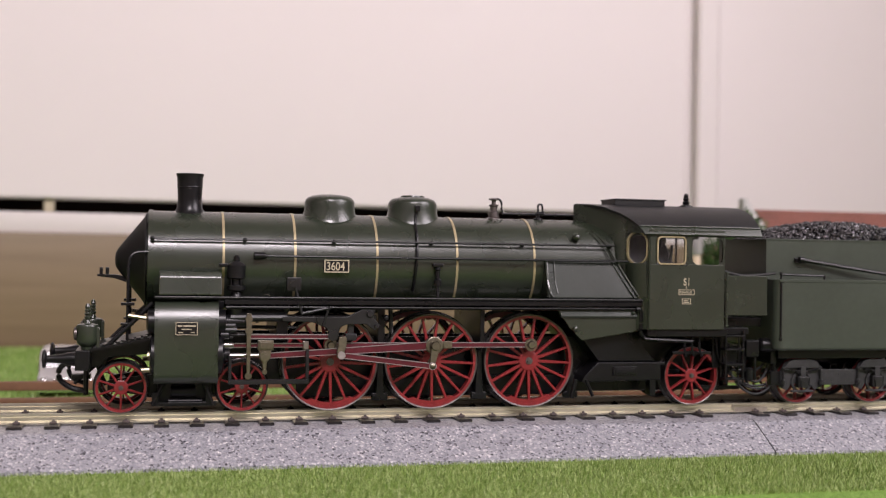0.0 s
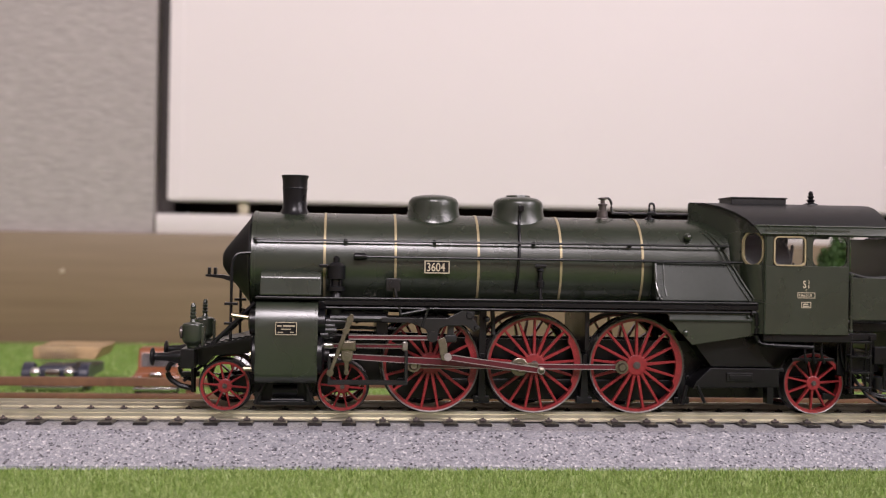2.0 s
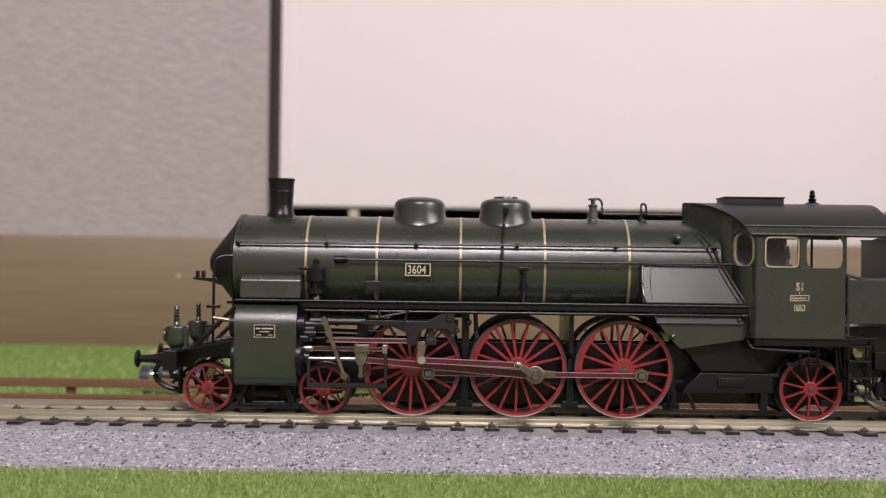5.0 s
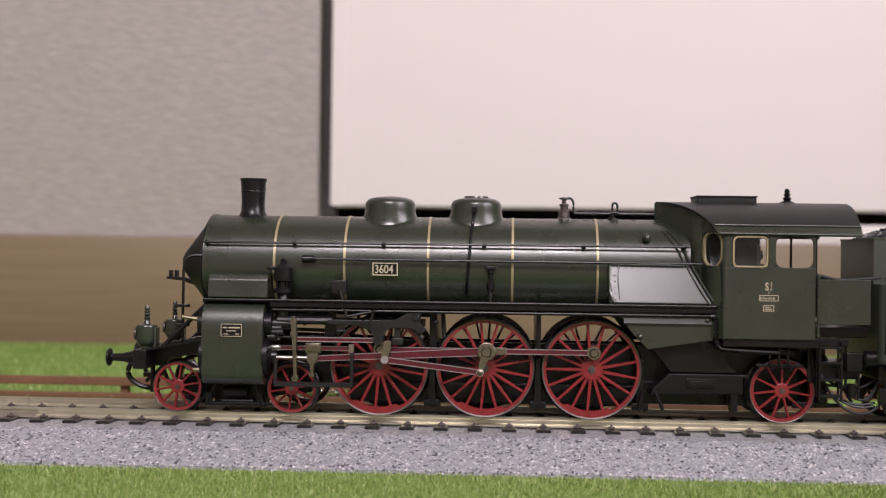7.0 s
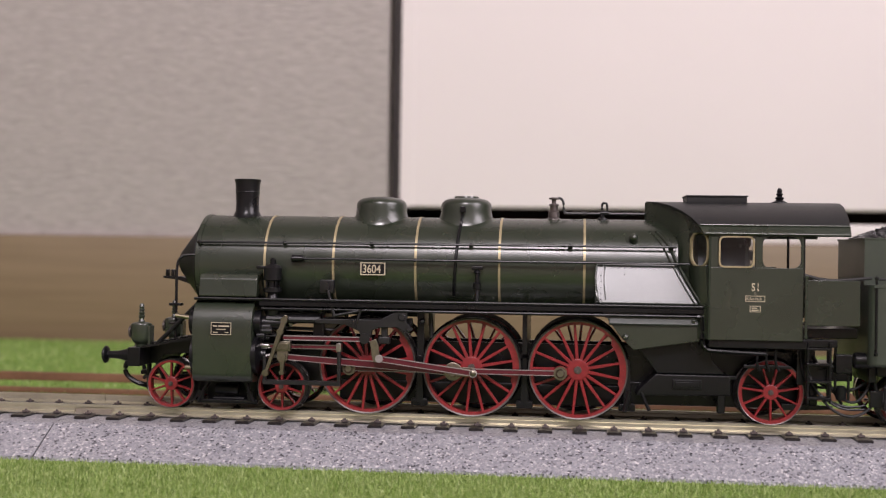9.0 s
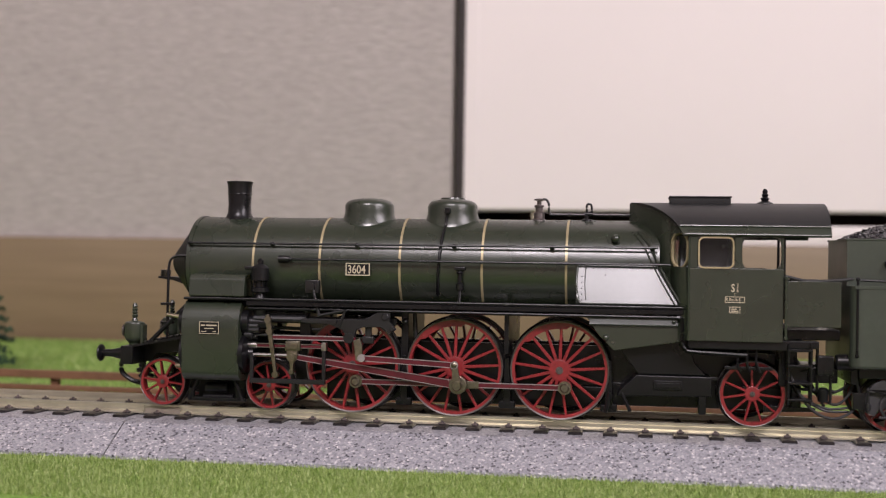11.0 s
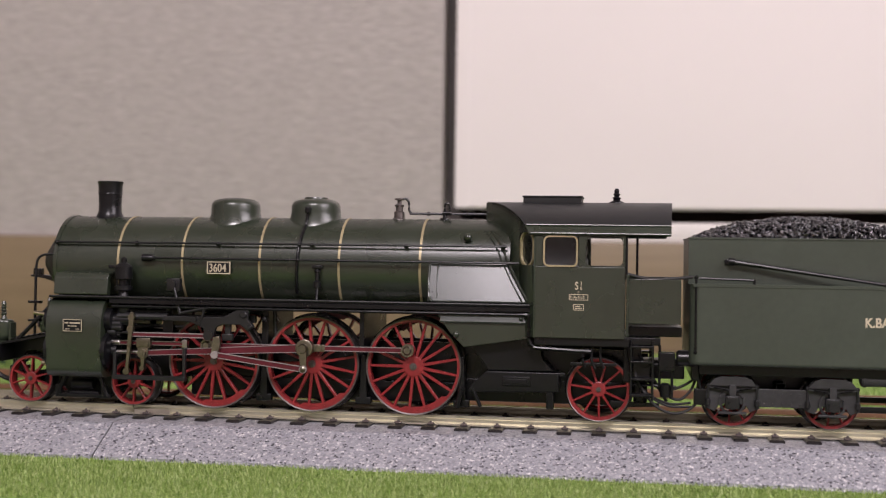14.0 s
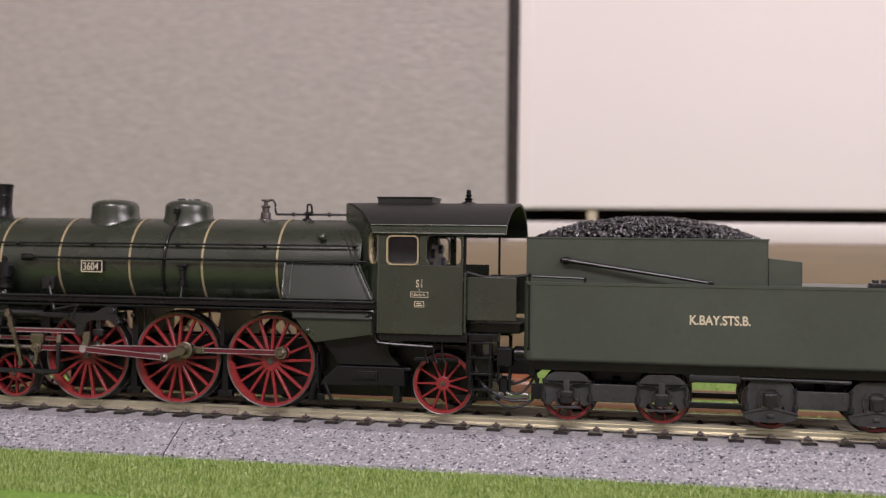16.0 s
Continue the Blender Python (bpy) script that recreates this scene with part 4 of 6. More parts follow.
        for k in range(8):
            bmesh.ops.create_cube(bm, size=1, matrix=rot @ at(9.0 + k * 0.8, 0.08, 44.2 + k * 0.1) @ Matrix.Diagonal((0.35, 0.25, 0.9, 1)))
        part("louvre", bm, BLACK, fw)
    # roof
    sec = [(0, 47.7), (4, 47.45), (8, 46.65), (11.5, 45.3), (14.2, 43.7), (15.8, 42.3)]
    low = [(15.8, 42.3), (16.7, 41.2), (17.3, 40.3)]

    def shell(bm, half, sides):
        pts = [(-a, b) for a, b in half[::-1]] + (half[1:] if half[0][0] == 0 else half) if sides == 2 else [(sides * a, b) for a, b in half]
        rows = []
        nx = 10
        for k in range(nx + 1):
            f = k / nx
            row = []
            for y, z in pts:
                w = abs(y) / 17.3
                xf = 37.7 + 11.0 * w ** 1.15
                xr = 79.0 - 0.6 * w
                row.append(bm.verts.new((xf + (xr - xf) * f, y, z)))
            rows.append(row)
        for p, q in zip(rows, rows[1:]):
            for k in range(len(pts) - 1):
                bm.faces.new((p[k], q[k], q[k + 1], p[k + 1]))
        bmesh.ops.recalc_face_normals(bm, faces=list(bm.faces))
        bmesh.ops.solidify(bm, geom=list(bm.faces), thickness=0.6)
    bm = bm_new()
    shell(bm, sec, 2)
    rf = part("cab_roof", bm, ROOF, loco, "matt black curved cab roof with a long overhang")
    for s in (-1, 1):
        bm = bm_new()
        shell(bm, low, s)
        part("roof_rim", bm, GREEN, rf, "green roof edge")
    bm = bm_new()
    rod(bm, (49.0, -17.35, 40.45), (78.2, -17.35, 40.35), 0.22)
    rod(bm, (48.0, -16.1, 42.25), (78.4, -16.1, 42.2), 0.2)
    part("rain_strip", bm, GREEN, rf)
    bm = bm_new()
    box(bm, 46.2, 59.2, -4.5, 4.5, 47.2, 48.9, 0.25)
    box(bm, 46.0, 59.4, -4.8, 4.8, 48.7, 49.0, 0.1)
    part("roof_hatch", bm, ROOF, rf)
    part("whistle", lathe(bm_new(), [(1.9, 47.3), (1.7, 47.8), (0.7, 48.3), (1.0, 48.8), (0.5, 49.1), (0.8, 49.6), (0.5, 49.9), (0.6, 50.4), (0.3, 50.9)], at(66.8, 0, 0), 20), BLACK, rf, "turned black whistle")
    # inside, floor and posts
    part("cab_floor", box(bm_new(), 50.0, 70.0, -16.2, 16.2, 16.6, 18.4, 0.2), BLACK, loco)
    bm = bm_new()
    lathe(bm, [(9.6, 48.5), (9.6, 58.6), (8.8, 59.4)], at(0, 0, BZ - 2) @ ALONG_X, 40)
    box(bm, 51.0, 59.0, -9.2, 9.2, 18.6, 32.0, 0.8)
    for k, (y, z) in enumerate(((-5, 36), (-2, 39), (3, 37), (6, 34), (-7, 33))):
        lathe(bm, [(1.1, 59.2), (1.1, 60.2), (0.8, 60.4)], at(0, y, z) @ ALONG_X, 14)
    for k, y in enumerate((-9.6, -6.0, 6.0)):
        rod(bm, (58.0 - k, y, 30.0), (58.6 - k, y * 1.05, 38.0 + k * 0.4), 0.35)
    part("backhead", bm, CABGREY, loco, "dark grey boiler backhead with gauges")
    for y in (-15.8, 15.8):
        part("roof_post", rod(bm_new(), (69.2 if y < 0 else 71.6, y, 31), (69.2 if y < 0 else 71.6, y, 40.6), 0.3), BLACK, loco)
    bm = bm_new()
    rod(bm, (69.5, -17.1, 19.0), (69.5, -17.1, 31.5), 0.28)
    ball(bm, (69.5, -17.1, 31.6), 0.5, 1)
    ball(bm, (69.5, -17.1, 19.2), 0.5, 1)
    part("grab_rail", bm, GREEN, loco)
    for y in (-15.6, 15.6):
        bm = bm_new()
        box(bm, 69.6, 80.6, y - 0.35, y + 0.35, 21.6, 31.0, 0.12)
        part("gangway_door", bm, GREEN, loco, "plain green gangway side panel")
    tube(bm := bm_new(), [(69.5, -15.4, 32.0), (74, -15.2, 31.0), (79, -15.2, 31.2), (83, -15.0, 31.6)], 0.35)
    part("hose", bm, RUBBER, loco)
    # cab lettering
    lettering("class_mark", "S", 2.3, CREAM, c, (58.5, -16.95, 28.6), 0.04, 0.72, "", 0.03)
    lettering("class_mark", "3", 1.15, CREAM, c, (59.6, -16.95, 29.5), 0.04, 0.72)
    lettering("class_mark", "6", 1.15, CREAM, c, (59.6, -16.95, 28.55), 0.04, 0.72)
    lettering("class_mark", "c", 1.0, CREAM, c, (59.1, -16.95, 27.85), 0.04, 0.8)
    for x0, x1, z0, z1, rows in ((57.3, 61.3, 26.35, 27.6, 0), (58.2, 60.4, 24.2, 25.5, 2)):
        fr = bm_new()
        for a in ((x0, x1, z1 - 0.12, z1), (x0, x1, z0, z0 + 0.12), (x0, x0 + 0.12, z0 + 0.13, z1 - 0.13), (x1 - 0.12, x1, z0 + 0.13, z1 - 0.13)):
            box(fr, a[0], a[1], -16.98, -16.88, a[2], a[3])
        for k in range(rows):
            box(fr, x0 + 0.4, x1 - 0.4 - 0.3 * k, -16.97, -16.88, z0 + 0.3 + k * 0.42, z0 + 0.5 + k * 0.42)
        sg = part("small_sign", fr, CREAM, c, "small cream outlined sign")
        if not rows:
            lettering("sign_lettering", "K.Bay.Sts.B.", 0.84, CREAM, sg, (57.52, -16.95, 26.7), 0.04, 0.80)


def cylinders():
    for s in (-1, 1):
        pts = [(s * 5, 24.4)]
        pts += [(s * (13.0 + 4.1 * math.sin(a)), 18.0 + 6.5 * math.cos(a)) for a in np.linspace(0.12, math.pi / 2, 14)]
        pts += [(s * (17.1 - 0.006 * (18 - z) ** 2), z) for z in (15, 12.5, 10.5)]
        pts += [(s * (14.2 + 2.5 * math.cos(a)), 8.9 - 2.3 * math.sin(a)) for a in np.linspace(0.1, math.pi / 2, 8)]
        pts += [(s * 5, 6.6)]
        c = part("cylinder_block", prism(bm_new(), pts, -60.8, -47.6, "x"), GREEN, loco, "green cylinder casing with a small maker's sign")
        up = [(s * 6, 25.4), (s * 15.4, 25.4), (s * 15.3, 26.0), (s * 14.9, 29.2), (s * 14.2, 30.3), (s * 6, 30.6)]
        part("steam_chest", prism(bm_new(), up, -60.0, -47.0, "x", 0.25), GREEN, loco, "green upper casing")
        bm = bm_new()
        for zz in (12.6, 19.6):
            lathe(bm, [(4.3, 0), (4.3, 1.0), (3.2, 1.4), (1.6, 1.6), (1.5, 2.6)] if zz < 15 else [(2.8, 0), (2.8, 1.6), (1.6, 1.8), (1.4, 6.0)], at(-47.7, s * 13.0, zz) @ ALONG_X, 28)
            lathe(bm, [(4.2, 0), (4.2, 0.7), (3.4, 1.0)] if zz < 15 else [(2.8, 0), (2.8, 1.4), (1.2, 1.8)], at(-60.7, s * 13.0, zz) @ Matrix.Rotation(math.pi, 4, "Z") @ ALONG_X, 28)
        part("cylinder_cover", bm, BLACK, c)
        bm = bm_new()
        rod(bm, (-61, s * 12.5, 20.2), (-66.2, s * 12.2, 20.9), 0.5)
        rod(bm, (-61, s * 13.5, 9.5), (-63.4, s * 13.4, 9.5), 0.6)
        rod(bm, (-61, s * 13.0, 12.5), (-62.2, s * 13.0, 12.5), 0.9)
        part("tail_rod", bm, BRASS, c, "brass tail rod")
        bm = bm_new()
        for k in range(8):
            ball(bm, (-60.3, s * 17.05, 9 + k * 1.9), 0.16, 1)
            ball(bm, (-48.1, s * 17.05, 9 + k * 1.9), 0.16, 1)
        part("rivets", bm, GREEN, c)
        if s < 0:
            sg = part("maker_sign", box(bm_new(), -56.5, -52.0, -17.35, -17.0, 17.1, 19.8, 0.05, 1), BLACK, c, "small black sign with cream border")
            fr = bm_new()
            for a in ((-56.5, -52.0, 19.68, 19.8), (-56.5, -52.0, 17.1, 17.22), (-56.5, -56.38, 17.23, 19.67), (-52.12, -52.0, 17.23, 19.67), (-56.1, -55.2, 18.85, 19.15), (-54.9, -52.4, 18.85, 19.15), (-55.3, -53.2, 18.22, 18.4), (-56.0, -54.9, 17.55, 17.72), (-53.4, -52.6, 17.55, 17.72)):
                box(fr, a[0], a[1], -17.42, -17.3, a[2], a[3])
            b = new("bar_lettering", mesh_of("bar_lettering", fr, CREAM))
            b.parent = c


def running_gear():
    bm = bm_new()
    for s in (-1, 1):
        box(bm, -61, 49.0, s * 13.1 - 2.6, s * 13.1 + 2.6, 24.55, 25.1, 0.15, 1)
    rb = part("running_board", bm, BLACK, loco, "long black running board")
    bm = bm_new()
    for s in (-1, 1):
        box(bm, -46.4, 49.0, s * 15.3 - 0.25, s * 15.3 + 0.25, 23.5, 24.54, 0.12, 1)
        rod(bm, (-46, s * 14.6, 22.9), (49.5, s * 14.6, 22.9), 0.4)
    part("edge_angle", bm, BLACK, rb)
    part("edge_bead", rod(bm_new(), (-60.8, -15.7, 25.0), (48.8, -15.7, 25.0), 0.22), IRON, rb)
    # frames and stays
    bm = bm_new()
    for s in (-1, 1):
        prism(bm, [(-60, 6), (-60, 17.0), (-34, 16.6), (-10, 15.9), (30, 15.9), (50, 15.5), (72, 15), (72, 8), (40, 7.5), (-30, 6.5)], s * 5.2 - 0.5, s * 5.2 + 0.5, "y")
    box(bm, -60, -46, -7, 7, 16.8, 24, 0.4)
    box(bm, -35, -32.5, -12, 12, 15.5, 24, 0.2)
    box(bm, -12.2, -10.6, -10, 10, 12, 23, 0.2)
    box(bm, 11.0, 12.0, -12.2, 12.2, 14, 24, 0.1)
    box(bm, -60, 34, -5, 5, 6.5, 7.2)
    box(bm, -30, 34, -6.6, 6.6, 2.4, 7.0, 0.3)
    box(bm, 34, 70, -6.0, 6.0, 3.0, 8.0, 0.3)
    part("main_frame", bm, BLACK, loco)
    bm = bm_new()
    for s in (-1, 1):
        for x in (-11.5, 11.5, 33.6):
            prism(bm, [(x - 0.9, 3.2), (x + 0.9, 3.2), (x + 0.5, 13), (x - 0.5, 13)], s * 9.2 - 1.0, s * 9.2 + 1.0, "y", 0.2)
            box(bm, x - 1.8, x + 1.8, s * 9.4 - 0.8, s * 9.4 + 0.8, 2.0, 3.6, 0.3)
    part("brake_hanger", bm, BLACK, loco)
    # valve gear brackets
    for s in (-1,):
        bm = bm_new()
        prism(bm, [(-34.0, 20.9), (-19.8, 20.9), (-15.9, 22.9), (-13.7, 22.7), (-14.0, 20.6), (-12.5, 18.9), (-13.8, 17.9), (-15.8, 19.3), (-20.0, 19.2), (-21.4, 18.6), (-21.9, 16.2), (-23.1, 15.8), (-24.4, 18.4), (-27.5, 19.7), (-34.0, 19.9)], s * 14.2 - 0.6, s * 14.2 + 0.6, "y", 0.18)
        box(bm, -19.6, -18.2, s * 13.4 - 0.5, s * 13.4 + 0.5, 15.8, 19.6, 0.25)
        box(bm, -20.2, -17.6, s * 13.6 - 0.6, s * 13.6 + 0.6, 15.6, 17.2, 0.3)
        lathe(bm, [(1.15, -15.3), (1.15, -14.6), (0.7, -14.4)], at(-23.0, 0, 16.8) @ ALONG_Y, 16)
        lathe(bm, [(0.5, -15.4), (0.5, -14.6)], at(-26.2, 0, 20.4) @ ALONG_Y, 10)
        box(bm, -34, -13, s * 11.5 - 0.6, s * 11.5 + 0.6, 19.6, 21.2, 0.2)
        lathe(bm, [(0.6, -15.3), (0.8, -15.1), (0.8, -14.4)], at(-14.9, 0, 21.6) @ ALONG_Y, 14)
        lathe(bm, [(0.35, -15.3), (0.5, -15.1), (0.5, -14.4)], at(-13.4, 0, 18.9) @ ALONG_Y, 10)
        rod(bm, (-45.0, s * 13.6, 20.6), (-33.0, s * 13.6, 20.6), 0.9)
        rod(bm, (-45.0, s * 13.0, 21.8), (-33.0, s * 12.6, 21.8), 0.5)
        part("valve_gear_bracket", bm, IRON, loco, "black valve gear bracket")
        bm = bm_new()
        box(bm, -33.2, -30.0, s * 13.8 - 0.9, s * 13.8 + 0.9, 26.4, 29.4, 0.3)
        lathe(bm, [(0.8, -15.4), (0.8, -14.4)], at(-31.6, 0, 28.0) @ ALONG_Y, 14)
        rod(bm, (-31.4, s * 14.6, 27.4), (-29.8, s * 14.8, 21.4), 0.36)
        rod(bm, (-29.8, s * 14.8, 21.6), (-24.0, s * 14.8, 22.8), 0.36)
        rod(bm, (-24.0, s * 14.8, 22.8), (-25.2, s * 14.8, 19.0), 0.3)
        ball(bm, (-24.0, s * 14.8, 22.8), 0.55, 1)
        part("lubricator", bm, IRON, loco, "lubricator box with drive levers")
        bm = bm_new()
        box(bm, -45.4, -28.2, s * 14.9 - 0.7, s * 14.9 + 0.7, 6.4, 7.4, 0.15, 1)
        box(bm, -28.9, -28.2, s * 14.9 - 0.5, s * 14.9 + 0.5, 7.2, 13.8, 0.1, 1)
        box(bm, -45.4, -44.7, s * 14.9 - 0.5, s * 14.9 + 0.5, 7.2, 12.5, 0.1, 1)
        part("guard_step", bm, IRON, loco)
        bm = bm_new()
        for z in (14.15, 14.95):
            box(bm, -46.4, -28.6, s * 13.6 - 0.6, s * 13.6 + 0.6, z, z + 0.2, 0.05, 1)
        box(bm, -29.4, -28.2, s * 13.6 - 0.85, s * 13.6 + 0.85, 13.7, 15.6, 0.2)
        lathe(bm, [(0.5, -46.8), (0.75, -46.4), (0.75, -44.6), (0.5, -44.2)], at(0, s * 13.6, 14.65) @ ALONG_X, 14)
        sb = part("slide_bar", bm, STEEL, loco, "bright steel slide bar with a red web")
        part("slide_bar_web", box(bm_new(), -46.2, -29.3, s * 13.6 - 0.4, s * 13.6 + 0.4, 14.36, 14.94), RODRED, sb)
        bm = bm_new()
        for z0, z1, x in ((16.4, 17.4, -45.4), (18.4, 19.2, -44.0)):
            lathe(bm, [(0.9, -47.0), (0.9, x), (0.5, x + 0.3), (0.28, x + 0.4), (0.28, x + 3.6)], at(0, s * 13.9, (z0 + z1) / 2) @ ALONG_X, 16)
        for k in range(6):
            ball(bm, (-46.9, s * 13.0 - 3.6 * math.cos(k * 1.05), 12.6 + 3.6 * math.sin(k * 1.05)), 0.4, 1)
        part("gland", bm, IRON, loco, "black piston rod glands and cover nuts")
        bm = bm_new()
        for k in range(3):
            tube(bm, [(-44 + k, s * 9, 24), (-43 + k * 2, s * 11, 22.8), (-40 + k * 3, s * 11.5, 22.4), (-36 + k * 3, s * 11, 23.6)], 0.4)
        part("pipework", bm, BLACK, loco)
        for p, q, r in (((-46, 10.8, 18.6), (-30, 10.4, 18.2), 0.4), ((-40, 12.2, 23.4), (-39.2, 12.4, 19.4), 0.35), ((-36.4, 12.0, 24), (-36.0, 13.2, 20.8), 0.35),
                        ((-29, 11.0, 23.6), (-27.4, 12.6, 21.4), 0.4), ((-22.5, 10.6, 24), (-22.0, 11.8, 21.4), 0.4), ((-9.4, 9.6, 24), (-9.0, 9.6, 17), 0.5),
                        ((-34, 9.0, 22.4), (-12, 9.0, 22.0), 0.6), ((-46.4, 14.2, 18.0), (-43.6, 14.4, 18.0), 0.7), ((-46.4, 13.4, 16.4), (-44.4, 13.4, 16.4), 0.5)):
            part("pipe", rod(bm_new(), (p[0], s * p[1], p[2]), (q[0], s * q[1], q[2]), r), IRON, loco)
        for x, y, z, r in ((-41.6, 13.4, 23.0, 0.8), (-37.8, 13.2, 22.6, 0.7), (-33.0, 13.6, 22.4, 0.7), (-26.6, 13.0, 22.4, 0.6), (-19.0, 12.6, 22.8, 0.7), (-10.8, 12.2, 20.6, 0.7)):
            part("pipe_union", ball(bm_new(), (x, s * y, z), r, 2), IRON, loco)
    # air pump beside the smokebox
    bm = bm_new()
    lathe(bm, [(1.5, 23.8), (1.7, 24.4), (1.2, 25.2), (1.0, 26.2), (2.0, 26.5), (2.0, 27.4), (1.1, 27.6), (1.1, 28.9), (2.0, 29.1), (2.0, 31.8), (1.4, 32.4), (0.7, 32.7), (0.7, 33.6), (0.3, 34.0)], at(-43.9, -13.4, 0), 22)
    for a in range(4):
        rod(bm, (-43.9 + 1.5 * math.cos(a * 1.57 + 0.7), -13.4 + 1.5 * math.sin(a * 1.57 + 0.7), 27.2), (-43.9 + 1.5 * math.cos(a * 1.57 + 0.7), -13.4 + 1.5 * math.sin(a * 1.57 + 0.7), 29.4), 0.2, None, 6)
    box(bm, -47.6, -45.4, -13.6, -12.4, 31.4, 32.2, 0.2)
    lathe(bm, [(1.4, 20.8), (1.8, 21.6), (1.8, 23.2), (1.2, 23.8)], at(-43.9, -12.6, 0), 20)
    part("air_pump", bm, BLACK, loco, "black air pump with ribbed body")
    # front platform, beam, buffers
    bm = bm_new()
    prism(bm, [(-76.6, 9.6), (-76.6, 13.6), (-72.2, 14.2), (-61.0, 17.0), (-61.0, 12.4), (-70.5, 11.6), (-72.0, 9.6)], -7.2, 7.2, "y", 0.2)
    box(bm, -76.8, -73.8, -13.6, 13.6, 9.4, 13.6, 0.25)
    prism(bm, [(-73.8, 13.4), (-73.8, 13.9), (-61.0, 16.4), (-61.0, 15.8)], -13.2, 13.2, "y")
    part("front_beam", bm, BLACK, loco, "black front beam and sloping platform")
    for s in (-1, 1):
        bm = bm_new()
        lathe(bm, [(1.5, -76.6), (1.4, -78.2), (0.95, -80.0), (0.8, -82.6)], at(0, s * 10.0, 11.6) @ ALONG_X, 18)
        lathe(bm, [(0.5, -82.5), (1.9, -82.9), (2.0, -83.2), (1.7, -83.5), (0.4, -83.7)], at(0, s * 10.0, 11.6) @ ALONG_X, 24)
        part("buffer", bm, BLACK, loco, "round black buffer")
        bm = bm_new()
        lathe(bm, [(1.2, 13.6), (1.3, 14.2), (2.0, 14.9), (2.3, 15.6), (2.35, 18.5), (2.1, 18.9), (0.75, 19.2), (0.5, 19.9), (0.75, 20.5), (0.45, 20.8), (0.75, 21.2), (0.45, 21.5), (0.7, 21.9), (0.45, 22.2), (0.6, 22.6), (0.35, 23.3)], at(-74.5, s * 11.0, 0), 22)
        box(bm, -72.6, -72.0, s * 11.0 - 1.3, s * 11.0 + 1.3, 14.0, 18.4, 0.15)
        l = part("lantern", bm, GREEN, loco, "green oil lantern with a ribbed chimney")
        lathe(b := bm_new(), [(1.4, -76.6), (1.4, -77.1), (0.9, -77.3)], at(0, s * 11.0, 17.0) @ ALONG_X, 16)
        part("lens", b, TYRE, l)
        bm = bm_new()
        rod(bm, (-70.6, s * 12.2, 14.2), (-61.2, s * 12.0, 23.6), 0.5)
        rod(bm, (-66.4, s * 11.6, 15.2), (-66.4, s * 11.4, 31.0), 0.32)
        box(bm, -67.8, -65.0, s * 11.5 - 0.9, s * 11.5 + 0.9, 18.8, 19.3, 0.1)
        box(bm, -67.8, -65.0, s * 11.5 - 0.9, s * 11.5 + 0.9, 23.0, 23.6, 0.1)
        part("front_stay", bm, BLACK, loco)
    bm = bm_new()
    prism(bm, [(-73.2, 28.9), (-69.6, 28.5), (-66.2, 27.4), (-66.2, 28.6), (-69.0, 29.3), (-73.2, 29.4)], -1.2, 1.2, "y", 0.1)
    for x in (-72.4, -71.1):
        box(bm, x - 0.35, x + 0.35, -0.8, 0.8, 29.3, 30.9, 0.12)
    tube(bm, [(-66.4, -11.4, 31.0), (-66.0, -11.3, 33.2), (-64.8, -11.0, 34.2), (-62.4, -10.8, 34.4)], 0.3)
    part("lamp_bracket", bm, BLACK, loco)
    bm = bm_new()
    tube(bm, [(-77.0, -4.5, 11.0), (-80.2, -4.5, 9.4), (-80.4, -4.5, 6.8), (-78.0, -4.5, 4.9), (-75.0, -4.5, 4.2)], 0.6)
    tube(bm, [(-76.8, 3, 11.0), (-79.0, 3, 9.0), (-78.4, 3, 6.4), (-75.6, 3, 5.0)], 0.5)
    rod(bm, (-75.0, -4.5, 3.4), (-75.0, -4.5, 9.6), 0.55)
    rod(bm, (-77.6, -1.0, 5.4), (-73.0, -1.0, 9.6), 0.4)
    rod(bm, (-72.6, -6, 9.8), (-70.8, -6, 5.6), 0.45)
    box(bm, -78.2, -74.2, -1.5, 1.5, 6.4, 7.4, 0.2)
    part("brake_hose", bm, BLACK, loco, "black hanging brake hoses")
    bm = bm_new()
    for k in range(7):
        box(bm, -71.6 + k * 1.4, -70.6 + k * 1.4, -12.8, -7.4, 14.6 + k * 0.28, 14.85 + k * 0.28)
    part("tread_plate", bm, BLACK, loco)
    # leading truck frame
    bm = bm_new()
    for s in (-1, 1):
        prism(bm, [(-70.5, 4.2), (-70.5, 6.5), (-62, 7.8), (-47, 7.8), (-38.5, 6.5), (-38.5, 4.2), (-47, 3.2), (-62, 3.2)], s * 5.5 - 0.6, s * 5.5 + 0.6, "y", 0.2)
        rod(bm, (-58.6, s * 11.2, 6.6), (-61.0, s * 11.2, 1.8), 0.5)
        rod(bm, (-50.4, s * 11.2, 6.6), (-48.4, s * 11.2, 1.8), 0.5)
        rod(bm, (-57.6, s * 11.0, 2.6), (-50.6, s * 11.0, 2.6), 0.4)
    box(bm, -62, -47, -5, 5, 2.6, 6.6, 0.3)
    box(bm, -61.2, -47.6, -11.4, -10.4, 1.5, 2.3, 0.15)
    box(bm, -60.0, -48.6, -8.0, 8.0, 1.5, 6.4, 0.2)
    for x in (-60.6, -49.4):
        box(bm, x - 0.5, x + 0.9, -11.6, -10.6, 2.2, 4.4, 0.2)
    lathe(bm, [(1.1, -57.2), (1.2, -56.8), (1.2, -52.4), (1.1, -52.0)], at(0, -10.6, 4.6) @ ALONG_X, 18)
